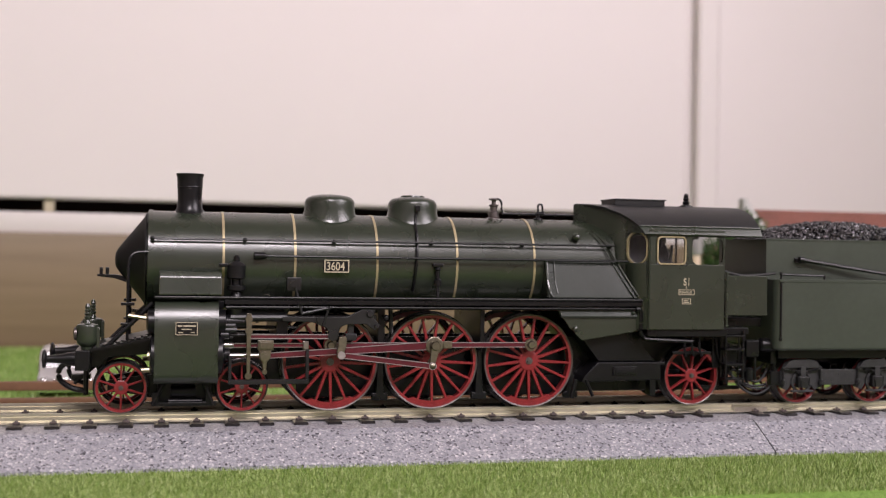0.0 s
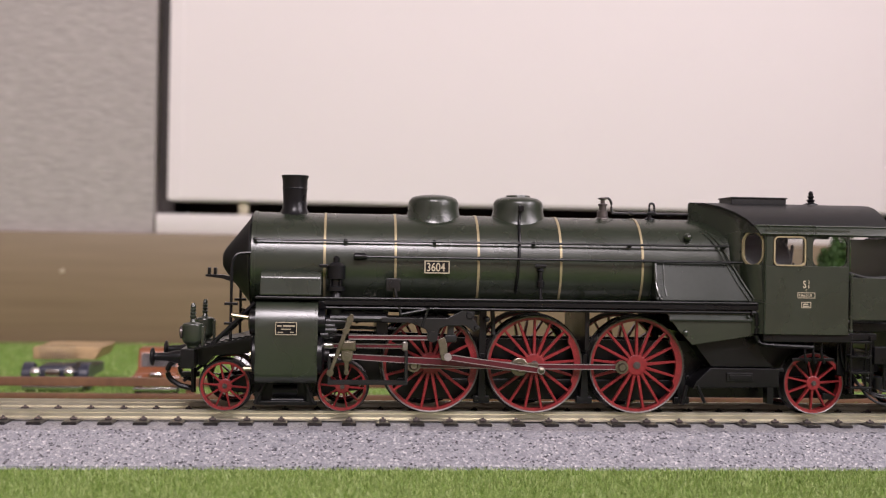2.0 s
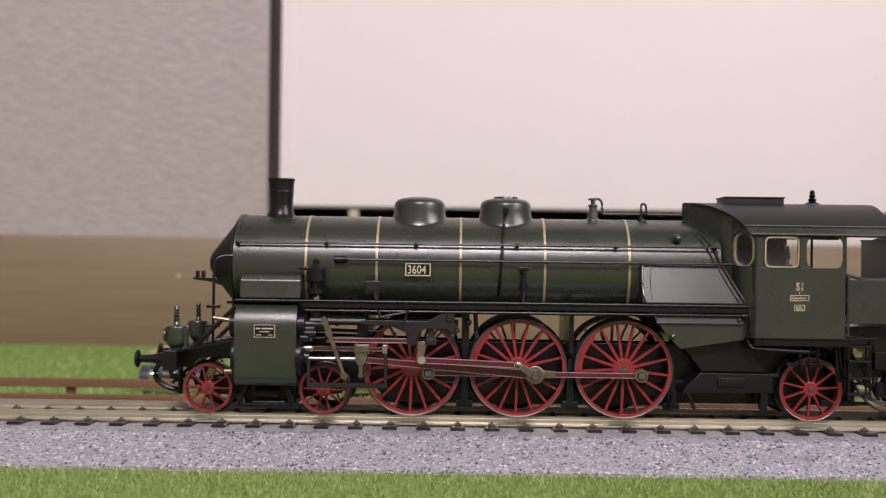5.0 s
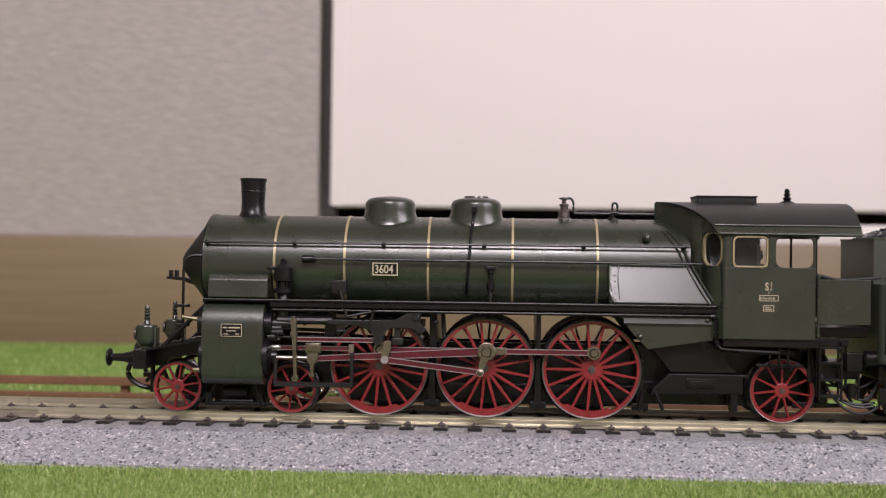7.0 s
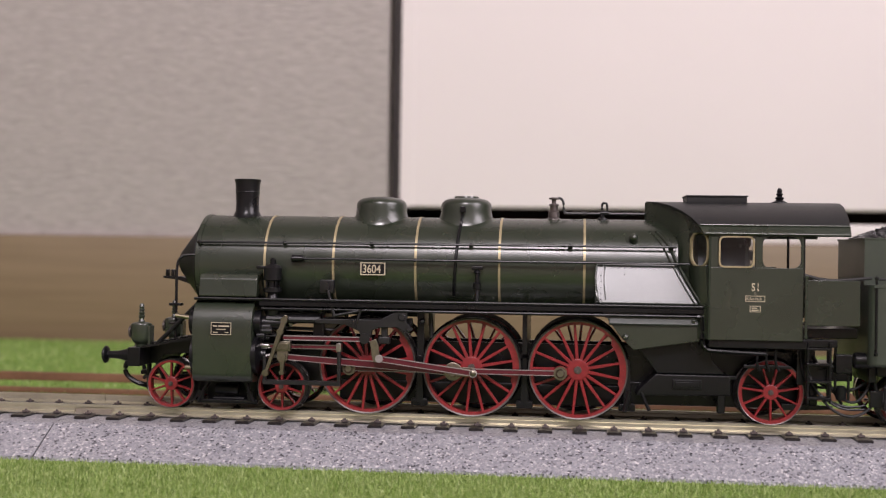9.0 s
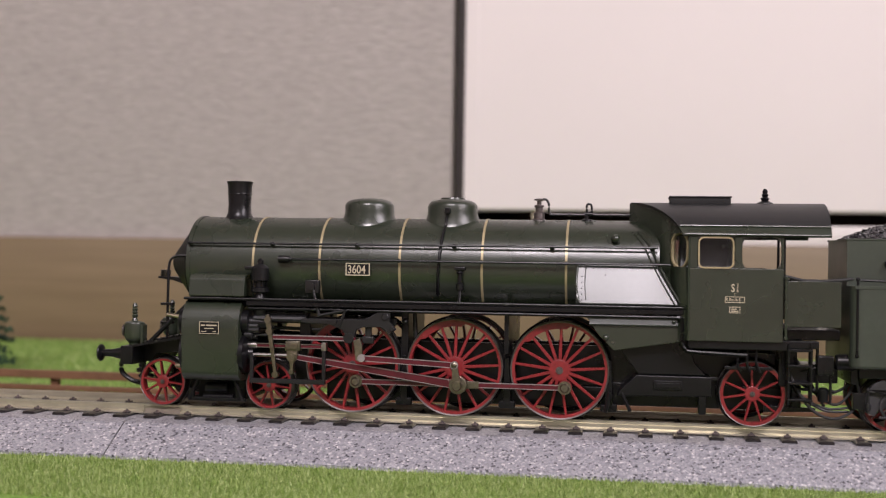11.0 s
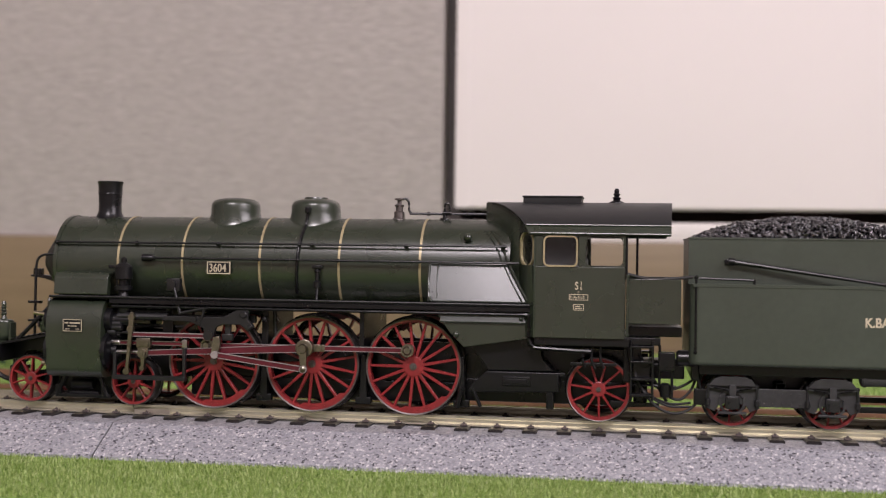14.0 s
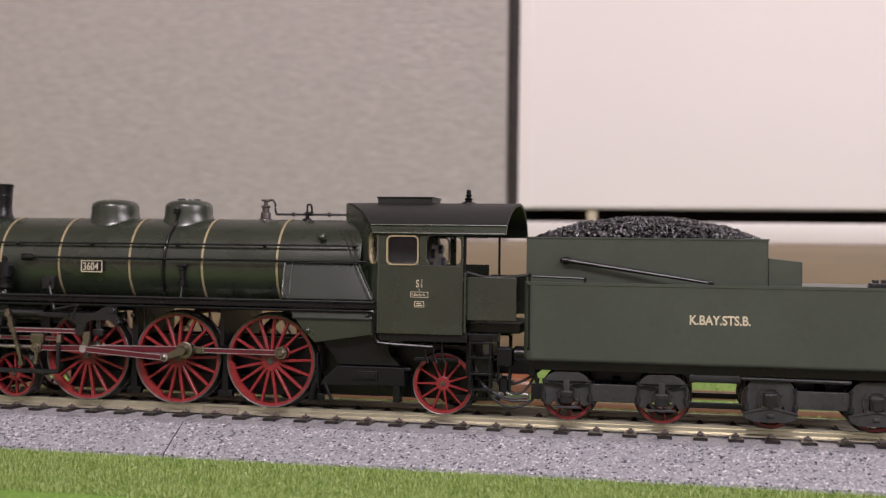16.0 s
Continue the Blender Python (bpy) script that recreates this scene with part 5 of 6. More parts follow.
    part("truck_frame", bm, BLACK, loco)
    # pipes and steps by the trailing wheel
    bm = bm_new()
    tube(bm, [(47.6, -15.2, 22.9), (48.6, -15.2, 22.6), (48.8, -15.2, 20.0), (48.8, -15.2, 17.6), (49.6, -15.2, 16.3), (51.4, -15.2, 15.9), (62.0, -14.6, 15.4)], 0.5)
    for k in range(3):
        tube(bm, [(60.5 + k * 1.8, -14.2, 16.8), (60.2 + k * 1.9, -14.4, 13.8), (60.8 + k * 2.0, -14.2, 11.8)], 0.3)
    box(bm, 57.6, 67.4, -13.6, -12.8, 12.2, 12.9, 0.15)
    part("injector_pipework", bm, BLACK, loco, "black injector pipework below the cab")
    bm = bm_new()
    box(bm, 52.4, 54.0, -12.4, -9.6, 2.4, 9.6, 0.3)
    box(bm, 53.0, 56.4, -12.2, -11.2, 9.6, 10.4, 0.2)
    rod(bm, (34.0, -12.4, 6.5), (33.0, -12.4, 2.2), 0.5)
    rod(bm, (36.4, -12.4, 6.5), (38.2, -12.4, 2.6), 0.4)
    part("sand_pipe", bm, BLACK, loco)
    for s in (-1, 1):
        bm = bm_new()
        for z in (16.4, 13.2, 9.6, 6.2):
            box(bm, 70.2, 75.2, s * 14.0 - 1.6, s * 14.0 + 1.6, z, z + 0.5, 0.1)
        for x in (70.4, 74.9):
            rod(bm, (x, s * 15.2, 5.4), (x, s * 15.2, 18.0), 0.28)
            rod(bm, (x, s * 12.8, 6.0), (x, s * 12.8, 18.0), 0.25)
        box(bm, 70.9, 74.4, s * 12.6 - 0.2, s * 12.6 + 0.2, 9.8, 13.1, 0.1)
        box(bm, 69.0, 76.5, s * 12.9 - 1.9, s * 12.9 + 1.9, 17.0, 18.6, 0.2)
        part("cab_steps", bm, BLACK, loco, "black cab steps")
    bm = bm_new()
    box(bm, 68.8, 72.6, -11.5, 11.5, 8.8, 16.6, 0.3)
    box(bm, 71.0, 74.0, -7.5, 7.5, 3.6, 8.7, 0.3)
    box(bm, 69.6, 81.0, -12.5, 12.5, 18.7, 20.9, 0.3)
    prism(bm, [(66.0, 3.2), (76.5, 3.6), (76.5, 4.4), (66.0, 4.6)], -10.6, -9.8, "y", 0.1)
    for k in range(2):
        tube(bm, [(69.4 + k * 1.1, -11.8, 16.0), (70.2 + k * 1.2, -12.2, 11.0 - k), (73.0 + k, -12.6, 7.2 - k * 0.6), (78.0 + k * 0.6, -12.4, 4.2 + k * 0.4), (83.0, -11.4, 4.0 + k * 0.8)], 0.26)
    part("rear_beam", bm, BLACK, loco, "black rear beam with hanging pipes")
    bm = bm_new()
    for pts in ([(70.6, -12, 14), (72.0, -13, 9), (75.6, -13.2, 4.2), (80.0, -12.6, 2.6), (84.0, -11.8, 4.6), (85.0, -11, 9)],
                [(73.0, -10, 13), (75.5, -11, 8.4), (80.0, -11.6, 5.4), (83.0, -11, 7.4), (84.4, -10, 11)],
                [(71.2, -8, 15), (72.0, -9, 11), (77.0, -10, 7.4), (81.5, -9.5, 8.2), (85.4, -9, 11)]):
        part("hose", tube(bm_new(), pts, 0.3), RUBBER, loco, "black rubber hose")
    box(bm, 76.2, 79.6, -14.4, -11.4, 11.6, 15.6, 0.3)
    rod(bm, (72, -12.0, 15), (78, -12.0, 5), 0.35)
    box(bm, 70, 82, -4, 4, 9, 13, 0.3)
    rod(bm, (76.4, -13.0, 8), (76.4, -13.0, 17), 0.3)
    rod(bm, (79.0, -13.4, 6), (79.0, -13.4, 12), 0.3)
    rod(bm, (70.4, -12.4, 8.6), (80.0, -12.4, 8.2), 0.3)
    rod(bm, (73.0, -12.6, 12.2), (81.0, -12.6, 14.2), 0.28)
    lathe(bm, [(0.9, 0), (1.1, 0.4), (1.1, 2.6), (0.7, 3.0)], at(77.6, -13.0, 6.0), 14)
    box(bm, 71.5, 73.0, -11.6, -9.6, 4.6, 8.8, 0.2)
    part("drawbar", bm, BLACK, loco, "black drawbar and coupling gear")


WHEELS = []


def add_wheel(host, w, x, y, z, kind, r):
    WHEELS.append((w, x, y, z, kind, r, False))
    far = again(w, host, at(x, -y, z))
    WHEELS.append((far, x, -y, z, kind, r, True))


def wheels():
    Y = -10.0
    for x in (-67.5, -42.2):
        w = wheel("leading_wheel", loco, (x, Y, 5.5), 5.46, 10, 0.55, 1.5, label="small red spoked leading wheel")
        add_wheel(loco, w, x, Y, 5.5, "roll", 5.46)
    for i, x in enumerate(DX):
        w = wheel("driving_wheel", loco, (x, Y, 10.75), 10.75, 17, 0.6, 2.3, THROW, True, label="large red spoked driving wheel")
        if i == 1:
            bm = bm_new()
            lathe(bm, [(1.1, 0), (1.1, 5.0), (0.9, 5.4)], at(THROW, -0.8, 0) @ ALONG_Y @ Matrix.Rotation(math.pi, 4, "X"), 18)
            ex, ez = THROW + 4.5 * math.cos(radians(168)), 4.5 * math.sin(radians(168))
            d = Vector((ex - THROW, 0, ez)).normalized()
            nrm = Vector((-d.z, 0, d.x))
            pts = []
            for k in range(9):
                a = radians(90 + 180 * k / 8)
                v = Vector((THROW, 0, 0)) + d * (0.95 * math.cos(a)) + nrm * (0.95 * math.sin(a))
                pts.append((v.x, v.z))
            for k in range(9):
                a = radians(270 + 180 * k / 8)
                v = Vector((ex, 0, ez)) + d * (0.6 * math.cos(a)) + nrm * (0.6 * math.sin(a))
                pts.append((v.x, v.z))
            prism(bm, pts, -5.9, -5.1, "y", 0.12)
            lathe(bm, [(0.7, 0), (0.7, 0.9), (0.4, 1.1)], at(ex, -5.6, ez) @ ALONG_Y @ Matrix.Rotation(math.pi, 4, "X"), 14)
            part("return_crank", bm, DULL, w, "dull nickel return crank")
        else:
            bm = lathe(bm_new(), [(1.0, 0), (1.0, 2.6), (0.7, 3.0)], at(THROW, -0.8, 0) @ ALONG_Y @ Matrix.Rotation(math.pi, 4, "X"), 18)
            part("crank_pin", bm, DULL, w, "dull nickel crank pin")
        add_wheel(loco, w, x, Y, 10.75, "drive", 10.75)
    w = wheel("trailing_wheel", loco, (63.6, Y, 7.0), 6.95, 11, 0.7, 1.6, label="red spoked trailing wheel")
    add_wheel(loco, w, 63.6, Y, 7.0, "roll", 6.95)
    for x, z in ((-67.5, 5.5), (-42.2, 5.5), (63.6, 7.0)) + tuple((x, 10.75) for x in DX):
        part("axle", lathe(bm_new(), [(1.1, -10), (1.1, 10)], at(x, 0, z) @ ALONG_Y, 12), BLACK, loco)


RODS = {}
MAIN_LEN = 37.6
CROSS_Z = 12.4


def fluted(bm, length, h0, h1, y0, y1):
    """Red rod from the origin towards -x, with bright edges left to a part of its own."""
    prism(bm, [(0, -h0), (0, h0), (-length, h1), (-length, -h1)], y0, y1, "y", 0.08)


def rods():
    # coupling rod, drawn about the middle pin
    bm = bm_new()
    for a, b in ((-23, 0), (0, 23)):
        prism(bm, [(a + 1, -0.45), (b - 1, -0.45), (b - 1, 0.45), (a + 1, 0.45)], -0.35, 0.35, "y", 0.1)
    r = part("coupling_rod", bm, RODRED, loco, "red coupling rod with bright edges")
    bm = bm_new()
    for a, b in ((-23, 0), (0, 23)):
        for z in (-0.5, 0.5):
            box(bm, a + 1.2, b - 1.2, -0.45, 0.3, z - 0.07, z + 0.07)
    part("rod_edge", bm, EDGE, r)
    bm = bm_new()
    for x in (-23, 23):
        lathe(bm, [(1.45, -0.6), (1.45, 0.5), (1.2, 0.6)], at(x, 0, 0) @ ALONG_Y, 22)
    lathe(bm, [(1.8, -0.7), (1.8, 0.5)], ALONG_Y, 24)
    lathe(bm, [(0.7, -0.7), (0.7, 0.5)], at(3.0, 0, 0) @ ALONG_Y, 14)
    box(bm, 0, 4.4, -0.5, 0.4, -0.8, 0.8, 0.15)
    part("rod_bush", bm, DULL, r, "dull nickel rod ends")
    RODS["coupling"] = r
    bm = bm_new()
    fluted(bm, MAIN_LEN, 0.78, 0.5, -0.4, 0.4)
    r = part("connecting_rod", bm, RODRED, loco, "red connecting rod with bright edges")
    bm = bm_new()
    for s in (-1, 1):
        prism(bm, [(-1.5, s * 0.76), (-1.5, s * 0.89), (-MAIN_LEN + 1, s * 0.60), (-MAIN_LEN + 1, s * 0.47)], -0.5, 0.3, "y")
    part("rod_edge", bm, EDGE, r)
    bm = bm_new()
    lathe(bm, [(1.7, -0.75), (1.95, -0.6), (1.95, 0.6)], ALONG_Y, 24)
    part("big_end", bm, DULL, r, "dull nickel big end")
    part("small_end", lathe(bm_new(), [(1.0, -0.6), (1.0, 0.6)], at(-MAIN_LEN, 0, 0) @ ALONG_Y, 18), DULL, r)
    RODS["main"] = r
    # crosshead and piston rod
    bm = bm_new()
    box(bm, -1.5, 1.9, -0.9, 0.9, 1.2, 3.4, 0.2)
    box(bm, -1.1, 1.5, -1.15, -0.8, 1.5, 3.1, 0.15)
    prism(bm, [(-1.2, 1.4), (1.4, 1.4), (1.2, -0.6), (0.5, -1.3), (0.35, -3.6), (-0.35, -3.6), (-0.5, -1.3), (-1.2, -0.6)], -0.8, 0.5, "y", 0.2)
    lathe(bm, [(0.95, -1.5), (0.95, 0)], ALONG_Y, 18)
    lathe(bm, [(0.5, -1.8), (0.5, -1.4)], ALONG_Y, 6)
    lathe(bm, [(0.55, -1.1), (0.55, 0.4)], at(0, 0, -3.4) @ ALONG_Y, 12)
    c = part("crosshead", bm, DULL, loco, "dull nickel crosshead with a hanging arm")
    bm = bm_new()
    rod(bm, (-1.0, 0.4, 0.1), (-14.5, 0.4, 0.1), 0.5)
    part("piston_rod", bm, STEEL, c, "bright piston rod")
    RODS["crosshead"] = c
    # eccentric rod, drawn from the return crank end towards -x
    bm = bm_new()
    fluted(bm, 20.5, 0.5, 0.5, -0.3, 0.3)
    r = part("eccentric_rod", bm, RODRED, loco, "slim red eccentric rod with bright edges")
    bm = bm_new()
    for z in (-0.56, 0.56):
        box(bm, -19.6, -0.9, -0.4, 0.25, z - 0.08, z + 0.08)
    for x in (0, -20.5):
        lathe(bm, [(0.85, -0.45), (0.85, 0.4)], at(x, 0, 0) @ ALONG_Y, 16)
    part("rod_edge", bm, EDGE, r)
    RODS["eccentric"] = r
    # expansion link about its pivot
    bm = bm_new()
    prism(bm, [(-0.8, 0.6), (0.8, 0.6), (0.8, -1.0), (0.3, -2.6), (0.0, -3.9), (-1.5, -3.9), (-1.4, -2.4), (-1.0, -1.0)], -0.5, 0.5, "y", 0.15)
    lathe(bm, [(0.75, -0.9), (0.75, 0.6)], at(-0.7, 0, -3.4) @ ALONG_Y, 14)
    RODS["link"] = part("expansion_link", bm, DULL, loco, "dull nickel expansion link")
    # radius rod
    bm = bm_new()
    prism(bm, [(-19.6, -0.36), (0, -0.36), (0, 0.36), (-19.6, 0.36)], -0.3, 0.3, "y", 0.08)
    r = part("radius_rod", bm, RODRED, loco, "red radius rod")
    bm = bm_new()
    for z in (-0.42, 0.42):
        box(bm, -19.4, -0.4, -0.38, 0.2, z - 0.1, z + 0.1)
    part("rod_edge", bm, EDGE, r)
    RODS["radius"] = r
    # combination lever from its top pin
    bm = bm_new()
    prism(bm, [(-0.4, 1.2), (0.4, 1.2), (0.65, 0), (0.5, -3), (0.36, -12.6), (-0.36, -12.6), (-0.5, -3), (-0.65, 0)], -0.4, 0.4, "y", 0.12)
    for z in (0, -2.6, -12.2):
        lathe(bm, [(0.75, -0.7), (0.75, 0.5)], at(0, 0, z) @ ALONG_Y, 14)
    RODS["lever"] = part("combination_lever", bm, DULL, loco, "dull nickel combination lever")


boiler()
firebox()
cab()
cylinders()
running_gear()
wheels()
rods()

# ---- the tender ----
tender = thing("tender", None, None, "green model tender with a heap of coal, coupled to the locomotive", "tender")
TEND = 163.0


def tender_body():
    bm = bm_new()
    prism(bm, [(82.3, -17.3), (TEND, -17.3), (TEND, 17.3), (82.3, 17.3)], 13.3, 30.2, "z")
    bmesh.ops.bevel(bm, geom=[e for e in bm.edges if abs(e.verts[0].co.z - e.verts[1].co.z) > 5], offset=2.2, segments=6, affect="EDGES", profile=0.5)
    bmesh.ops.bevel(bm, geom=[e for e in bm.edges if e.verts[0].co.z < 14 and e.verts[1].co.z < 14], offset=0.8, segments=3, affect="EDGES", profile=0.5)
    body = part("tank", bm, GREEN_T, tender, "dark green tender tank")
    bm = bm_new()
    prism(bm, [(82.2, -12.3), (133.3, -12.3), (133.3, 12.3), (82.2, 12.3)], 30.0, 39.9, "z")
    top = [f for f in bm.faces if all(v.co.z > 39 for v in f.verts)]
    r = bmesh.ops.inset_region(bm, faces=top, thickness=0.5, depth=0)
    top = [f for f in bm.faces if all(v.co.z > 39 for v in f.verts) and all(abs(v.co.y) < 12.2 for v in f.verts)]
    bmesh.ops.translate(bm, vec=(0, 0, -2.0), verts=list({v for f in top for v in f.verts}))
    part("coal_bunker", bm, GREEN_T, tender, "plain green coal bunker side")
    bm = bm_new()
    prism(bm, [(133.4, 30.0), (133.4, 36.0), (140.2, 35.3), (140.2, 30.0)], -12.2, 12.2, "y", 0.15)
    part("tool_locker", bm, GREEN_T, tender)
    bm = bm_new()
    for k in range(14):
        ball(bm, (133.1, -12.35, 30.8 + k * 0.65), 0.14, 1)
        if k < 8:
            ball(bm, (140.0, -12.25, 30.8 + k * 0.6), 0.14, 1)
    part("rivets", bm, GREEN_T, tender)
    bm = bm_new()
    box(bm, 82.0, 133.5, -12.45, -12.2, 39.6, 40.0, 0.06, 1)
    box(bm, 82.0, 133.5, 12.2, 12.45, 39.6, 40.0, 0.06, 1)
    part("bunker_rim", bm, GREEN_T, tender)
    bm = bm_new()
    box(bm, 83.0, TEND - 0.6, -17.42, -17.2, 29.6, 30.3, 0.05, 1)
    part("tank_rim", bm, GREEN_T, tender)
    bm = bm_new()
    rod(bm, (91.2, -13.4, 34.9), (121.5, -15.2, 30.6), 0.55, 0.35)
    lathe(bm, [(0.8, 0), (0.8, 1.2), (0.4, 1.4)], at(90.4, -13.3, 34.9) @ ALONG_X, 12)
    box(bm, 89.6, 91.4, -13.0, -12.0, 34.3, 35.4, 0.2)
    box(bm, 121.0, 122.2, -15.6, -14.4, 30.1, 31.0, 0.2)
    part("fire_iron", bm, BLACK, tender, "long black fire iron on the bunker")
    bm = bm_new()
    tube(bm, [(84.2, -16.4, 31.4), (88, -16.4, 31.3), (95.4, -16.4, 31.1)], 0.25)
    rod(bm, (95.4, -16.4, 30.2), (95.4, -16.4, 31.3), 0.3)
    rod(bm, (83.6, -17.0, 16), (83.6, -17.0, 31.6), 0.28)
    ball(bm, (83.6, -17.0, 16), 0.5, 1)
    ball(bm, (83.6, -17.0, 31.6), 0.5, 1)
    part("hand_rail", bm, BLACK, tender)
    lettering("owner_mark", "K.BAY.STS.B.", 2.7, CREAM, body, (117.2, -17.36, 22.0), 0.04, 0.85, "cream railway lettering", 0.07)
    bm = bm_new()
    box(bm, 84.5, TEND - 1.5, -14.5, 14.5, 11.2, 13.4, 0.2)
    box(bm, 88, 114, -6, 6, 7.5, 11.4)
    box(bm, 131, TEND - 4, -6, 6, 7.5, 11.4)
    part("underframe", bm, BLACK, tender)
    bm = bm_new()
    lathe(bm, [(0.6, 117.0), (1.35, 117.4), (1.4, 118.2), (1.4, 127.0), (1.35, 127.8), (0.6, 128.2)], at(0, -13.0, 10.9) @ ALONG_X, 20)
    for x in (118.0, 127.2):
        lathe(bm, [(1.55, x - 0.25), (1.55, x + 0.25)], at(0, -13.0, 10.9) @ ALONG_X, 20)
    rod(bm, (128, -13.6, 10.8), (150, -13.6, 10.6), 0.5)
    part("air_reservoir", bm, BOGIE, tender, "slim black air reservoir")
    bm = bm_new()
    box(bm, 114.0, 131.0, -9.6, -8.6, 3.6, 4.9, 0.2)
    box(bm, 114.0, 131.0, 8.6, 9.6, 3.6, 4.9, 0.2)
    for x in (116.0, 129.0):
        rod(bm, (x, -9.0, 4.6), (x, -9.0, 11.3), 0.4)
    part("brake_beam", bm, BLACK, tender)
    bm = bm_new()
    lathe(bm, [(1.3, 79.8), (1.7, 80.2), (1.7, 83.6), (1.2, 84.0)], at(0, -13.4, 14.4) @ ALONG_X, 20)
    box(bm, 83.0, 84.6, -13.6, 13.6, 9.8, 13.2, 0.3)
    box(bm, 83.6, 87.0, -12.8, -11.2, 4.6, 8.0, 0.2)
    rod(bm, (85.0, -12.4, 7.6), (84.0, -12.4, 12.0), 0.4)
    part("front_step", bm, BLACK, tender)
    bm = bm_new()
    box(bm, 153.5, 161.5, -13.8, -9.0, 30.2, 31.2, 0.2)
    for k in range(4):
        box(bm, 154.2 + k * 1.8, 155.2 + k * 1.8, -13.0, -10.0, 31.1, 31.9, 0.15)
    rod(bm, (159.8, -13.2, 30.2), (159.8, -13.2, 37.4), 0.28)
    part("tank_filler", bm, IRON, tender, "dark filler hatch and upright rod")
    for s in (-1, 1):
        bm = bm_new()
        lathe(bm, [(1.5, TEND - 2), (1.3, TEND + 1.5), (0.9, TEND + 3.5), (0.8, TEND + 6)], at(0, s * 10, 11.6) @ ALONG_X, 16)
        lathe(bm, [(0.5, TEND + 6), (2.0, TEND + 6.3), (1.8, TEND + 6.9), (0.4, TEND + 7.1)], at(0, s * 10, 11.6) @ ALONG_X, 20)
        part("buffer", bm, BLACK, tender)


def bogie(x0, x1, up):
    for s in (-1, 1):
        bm = bm_new()
        xm = (x0 + x1) / 2
        y = s * 12.6
        box(bm, x0 + 5.0, x1 - 5.0, y - 0.6, y + 0.6, 4.6, 8.4, 0.2)
        box(bm, xm - 1.0, xm + 1.0, -11, 11, 5.5, 9.5, 0.2)
        for x in (x0, x1):
            # horn plate with a rounded top
            pts = [(x - 5.6, 4.2), (x - 5.4, 8.0), (x - 4.2, 10.0), (x - 2.6, 10.8), (x + 2.6, 10.8), (x + 4.2, 10.0), (x + 5.4, 8.0), (x + 5.6, 4.2), (x + 3.6, 3.4), (x + 2.6, 5.0), (x - 2.6, 5.0), (x - 3.6, 3.4)]
            prism(bm, pts, y - 0.45, y + 0.45, "y", 0.15)
        f = part("bogie_side_frame", bm, BOGIE, tender, "black bogie side frame with leaf springs")
        bz = 5.7 if up else 6.6
        for x in (x0, x1):
            yo = s * 13.5
            bm = bm_new()
            box(bm, x - 1.45, x + 1.45, yo - 0.9, yo + 0.9, bz - 1.6, bz + 1.2, 0.3)
            box(bm, x - 1.15, x + 1.15, yo - 1.2, yo + 1.2, bz - 0.2, bz + 1.0, 0.2)
            lathe(bm, [(0.9, -0.3), (0.9, 0.3)], at(x, yo + s * 0.95, bz - 0.7) @ ALONG_Y, 14)
            part("axle_box", bm, IRON, f, "black axle box with a bolted lid")
            bm = bm_new()
            ring(bm, [(2.2, -0.3), (2.75, -0.3), (2.75, 0.3), (2.2, 0.3)], at(x, s * 13.15, bz - 0.2) @ ALONG_Y, 28)
            for k in range(8):
                ball(bm, (x + 2.47 * math.cos(k * 0.785 + 0.4), s * 13.5, bz - 0.2 + 2.47 * math.sin(k * 0.785 + 0.4)), 0.2, 1)
            part("horn_guide", bm, BOGIE, f)
            bm = bm_new()
            if up:
                prism(bm, [(x - 5.0, 8.9), (x - 3.8, 10.3), (x - 2.4, 10.9), (x + 2.4, 10.9), (x + 3.8, 10.3), (x + 5.0, 8.9)], yo - 0.5, yo + 0.3, "y", 0.12)
                for k in range(4):
                    w = 4.9 - k * 1.05
                    prism(bm, [(x - w, 8.75 - k * 0.1), (x, 8.15 - k * 0.32), (x + w, 8.75 - k * 0.1), (x + w, 8.5 - k * 0.1), (x, 7.85 - k * 0.32), (x - w, 8.5 - k * 0.1)], yo - 0.5, yo + 0.5, "y")
                box(bm, x - 0.7, x + 0.7, yo - 0.75, yo + 0.75, 6.7, 9.2, 0.15)
                box(bm, x - 2.9, x + 2.9, yo - 0.5, yo + 0.5, 3.0, 3.5, 0.12)
                lo, hi = 4.2, 8.9
            else:
                prism(bm, [(x - 5.6, 3.5), (x - 0.8, 4.75), (x + 0.8, 4.75), (x + 5.6, 3.5), (x + 5.0, 2.3), (x + 3.2, 1.7), (x - 3.2, 1.7), (x - 5.0, 2.3)], yo - 0.4, yo + 0.4, "y", 0.15)
                prism(bm, [(x - 5.6, 3.75), (x - 0.9, 5.0), (x + 0.9, 5.0), (x + 5.6, 3.75), (x + 5.6, 3.45), (x, 4.6), (x - 5.6, 3.45)], yo - 0.7, yo + 0.7, "y", 0.05)
                box(bm, x - 0.7, x + 0.7, yo - 0.8, yo + 0.8, 2.8, 3.5, 0.12)
                lo, hi = 3.6, 8.6
            part("leaf_spring", bm, BOGIE, f, "leaf spring with a centre clamp")
            bm = bm_new()
            for dx in (-5.0, 5.0):
                rod(bm, (x + dx, yo, lo), (x + dx, yo, hi), 0.26)
                lathe(bm, [(0.3, 0), (0.55, 0.3), (0.55, 1.3), (0.3, 1.6)], at(x + dx, yo, lo + 0.4), 10)
                ball(bm, (x + dx, yo, hi), 0.5, 1)
            part("spring_hanger", bm, IRON, f)
        bm = bm_new()
        for i in range(5):
            for j in range(2):
                ball(bm, (x0 + 6.4 + i * (x1 - x0 - 12.8) / 4, s * 13.22, 5.4 + j * 2.0), 0.2, 1)
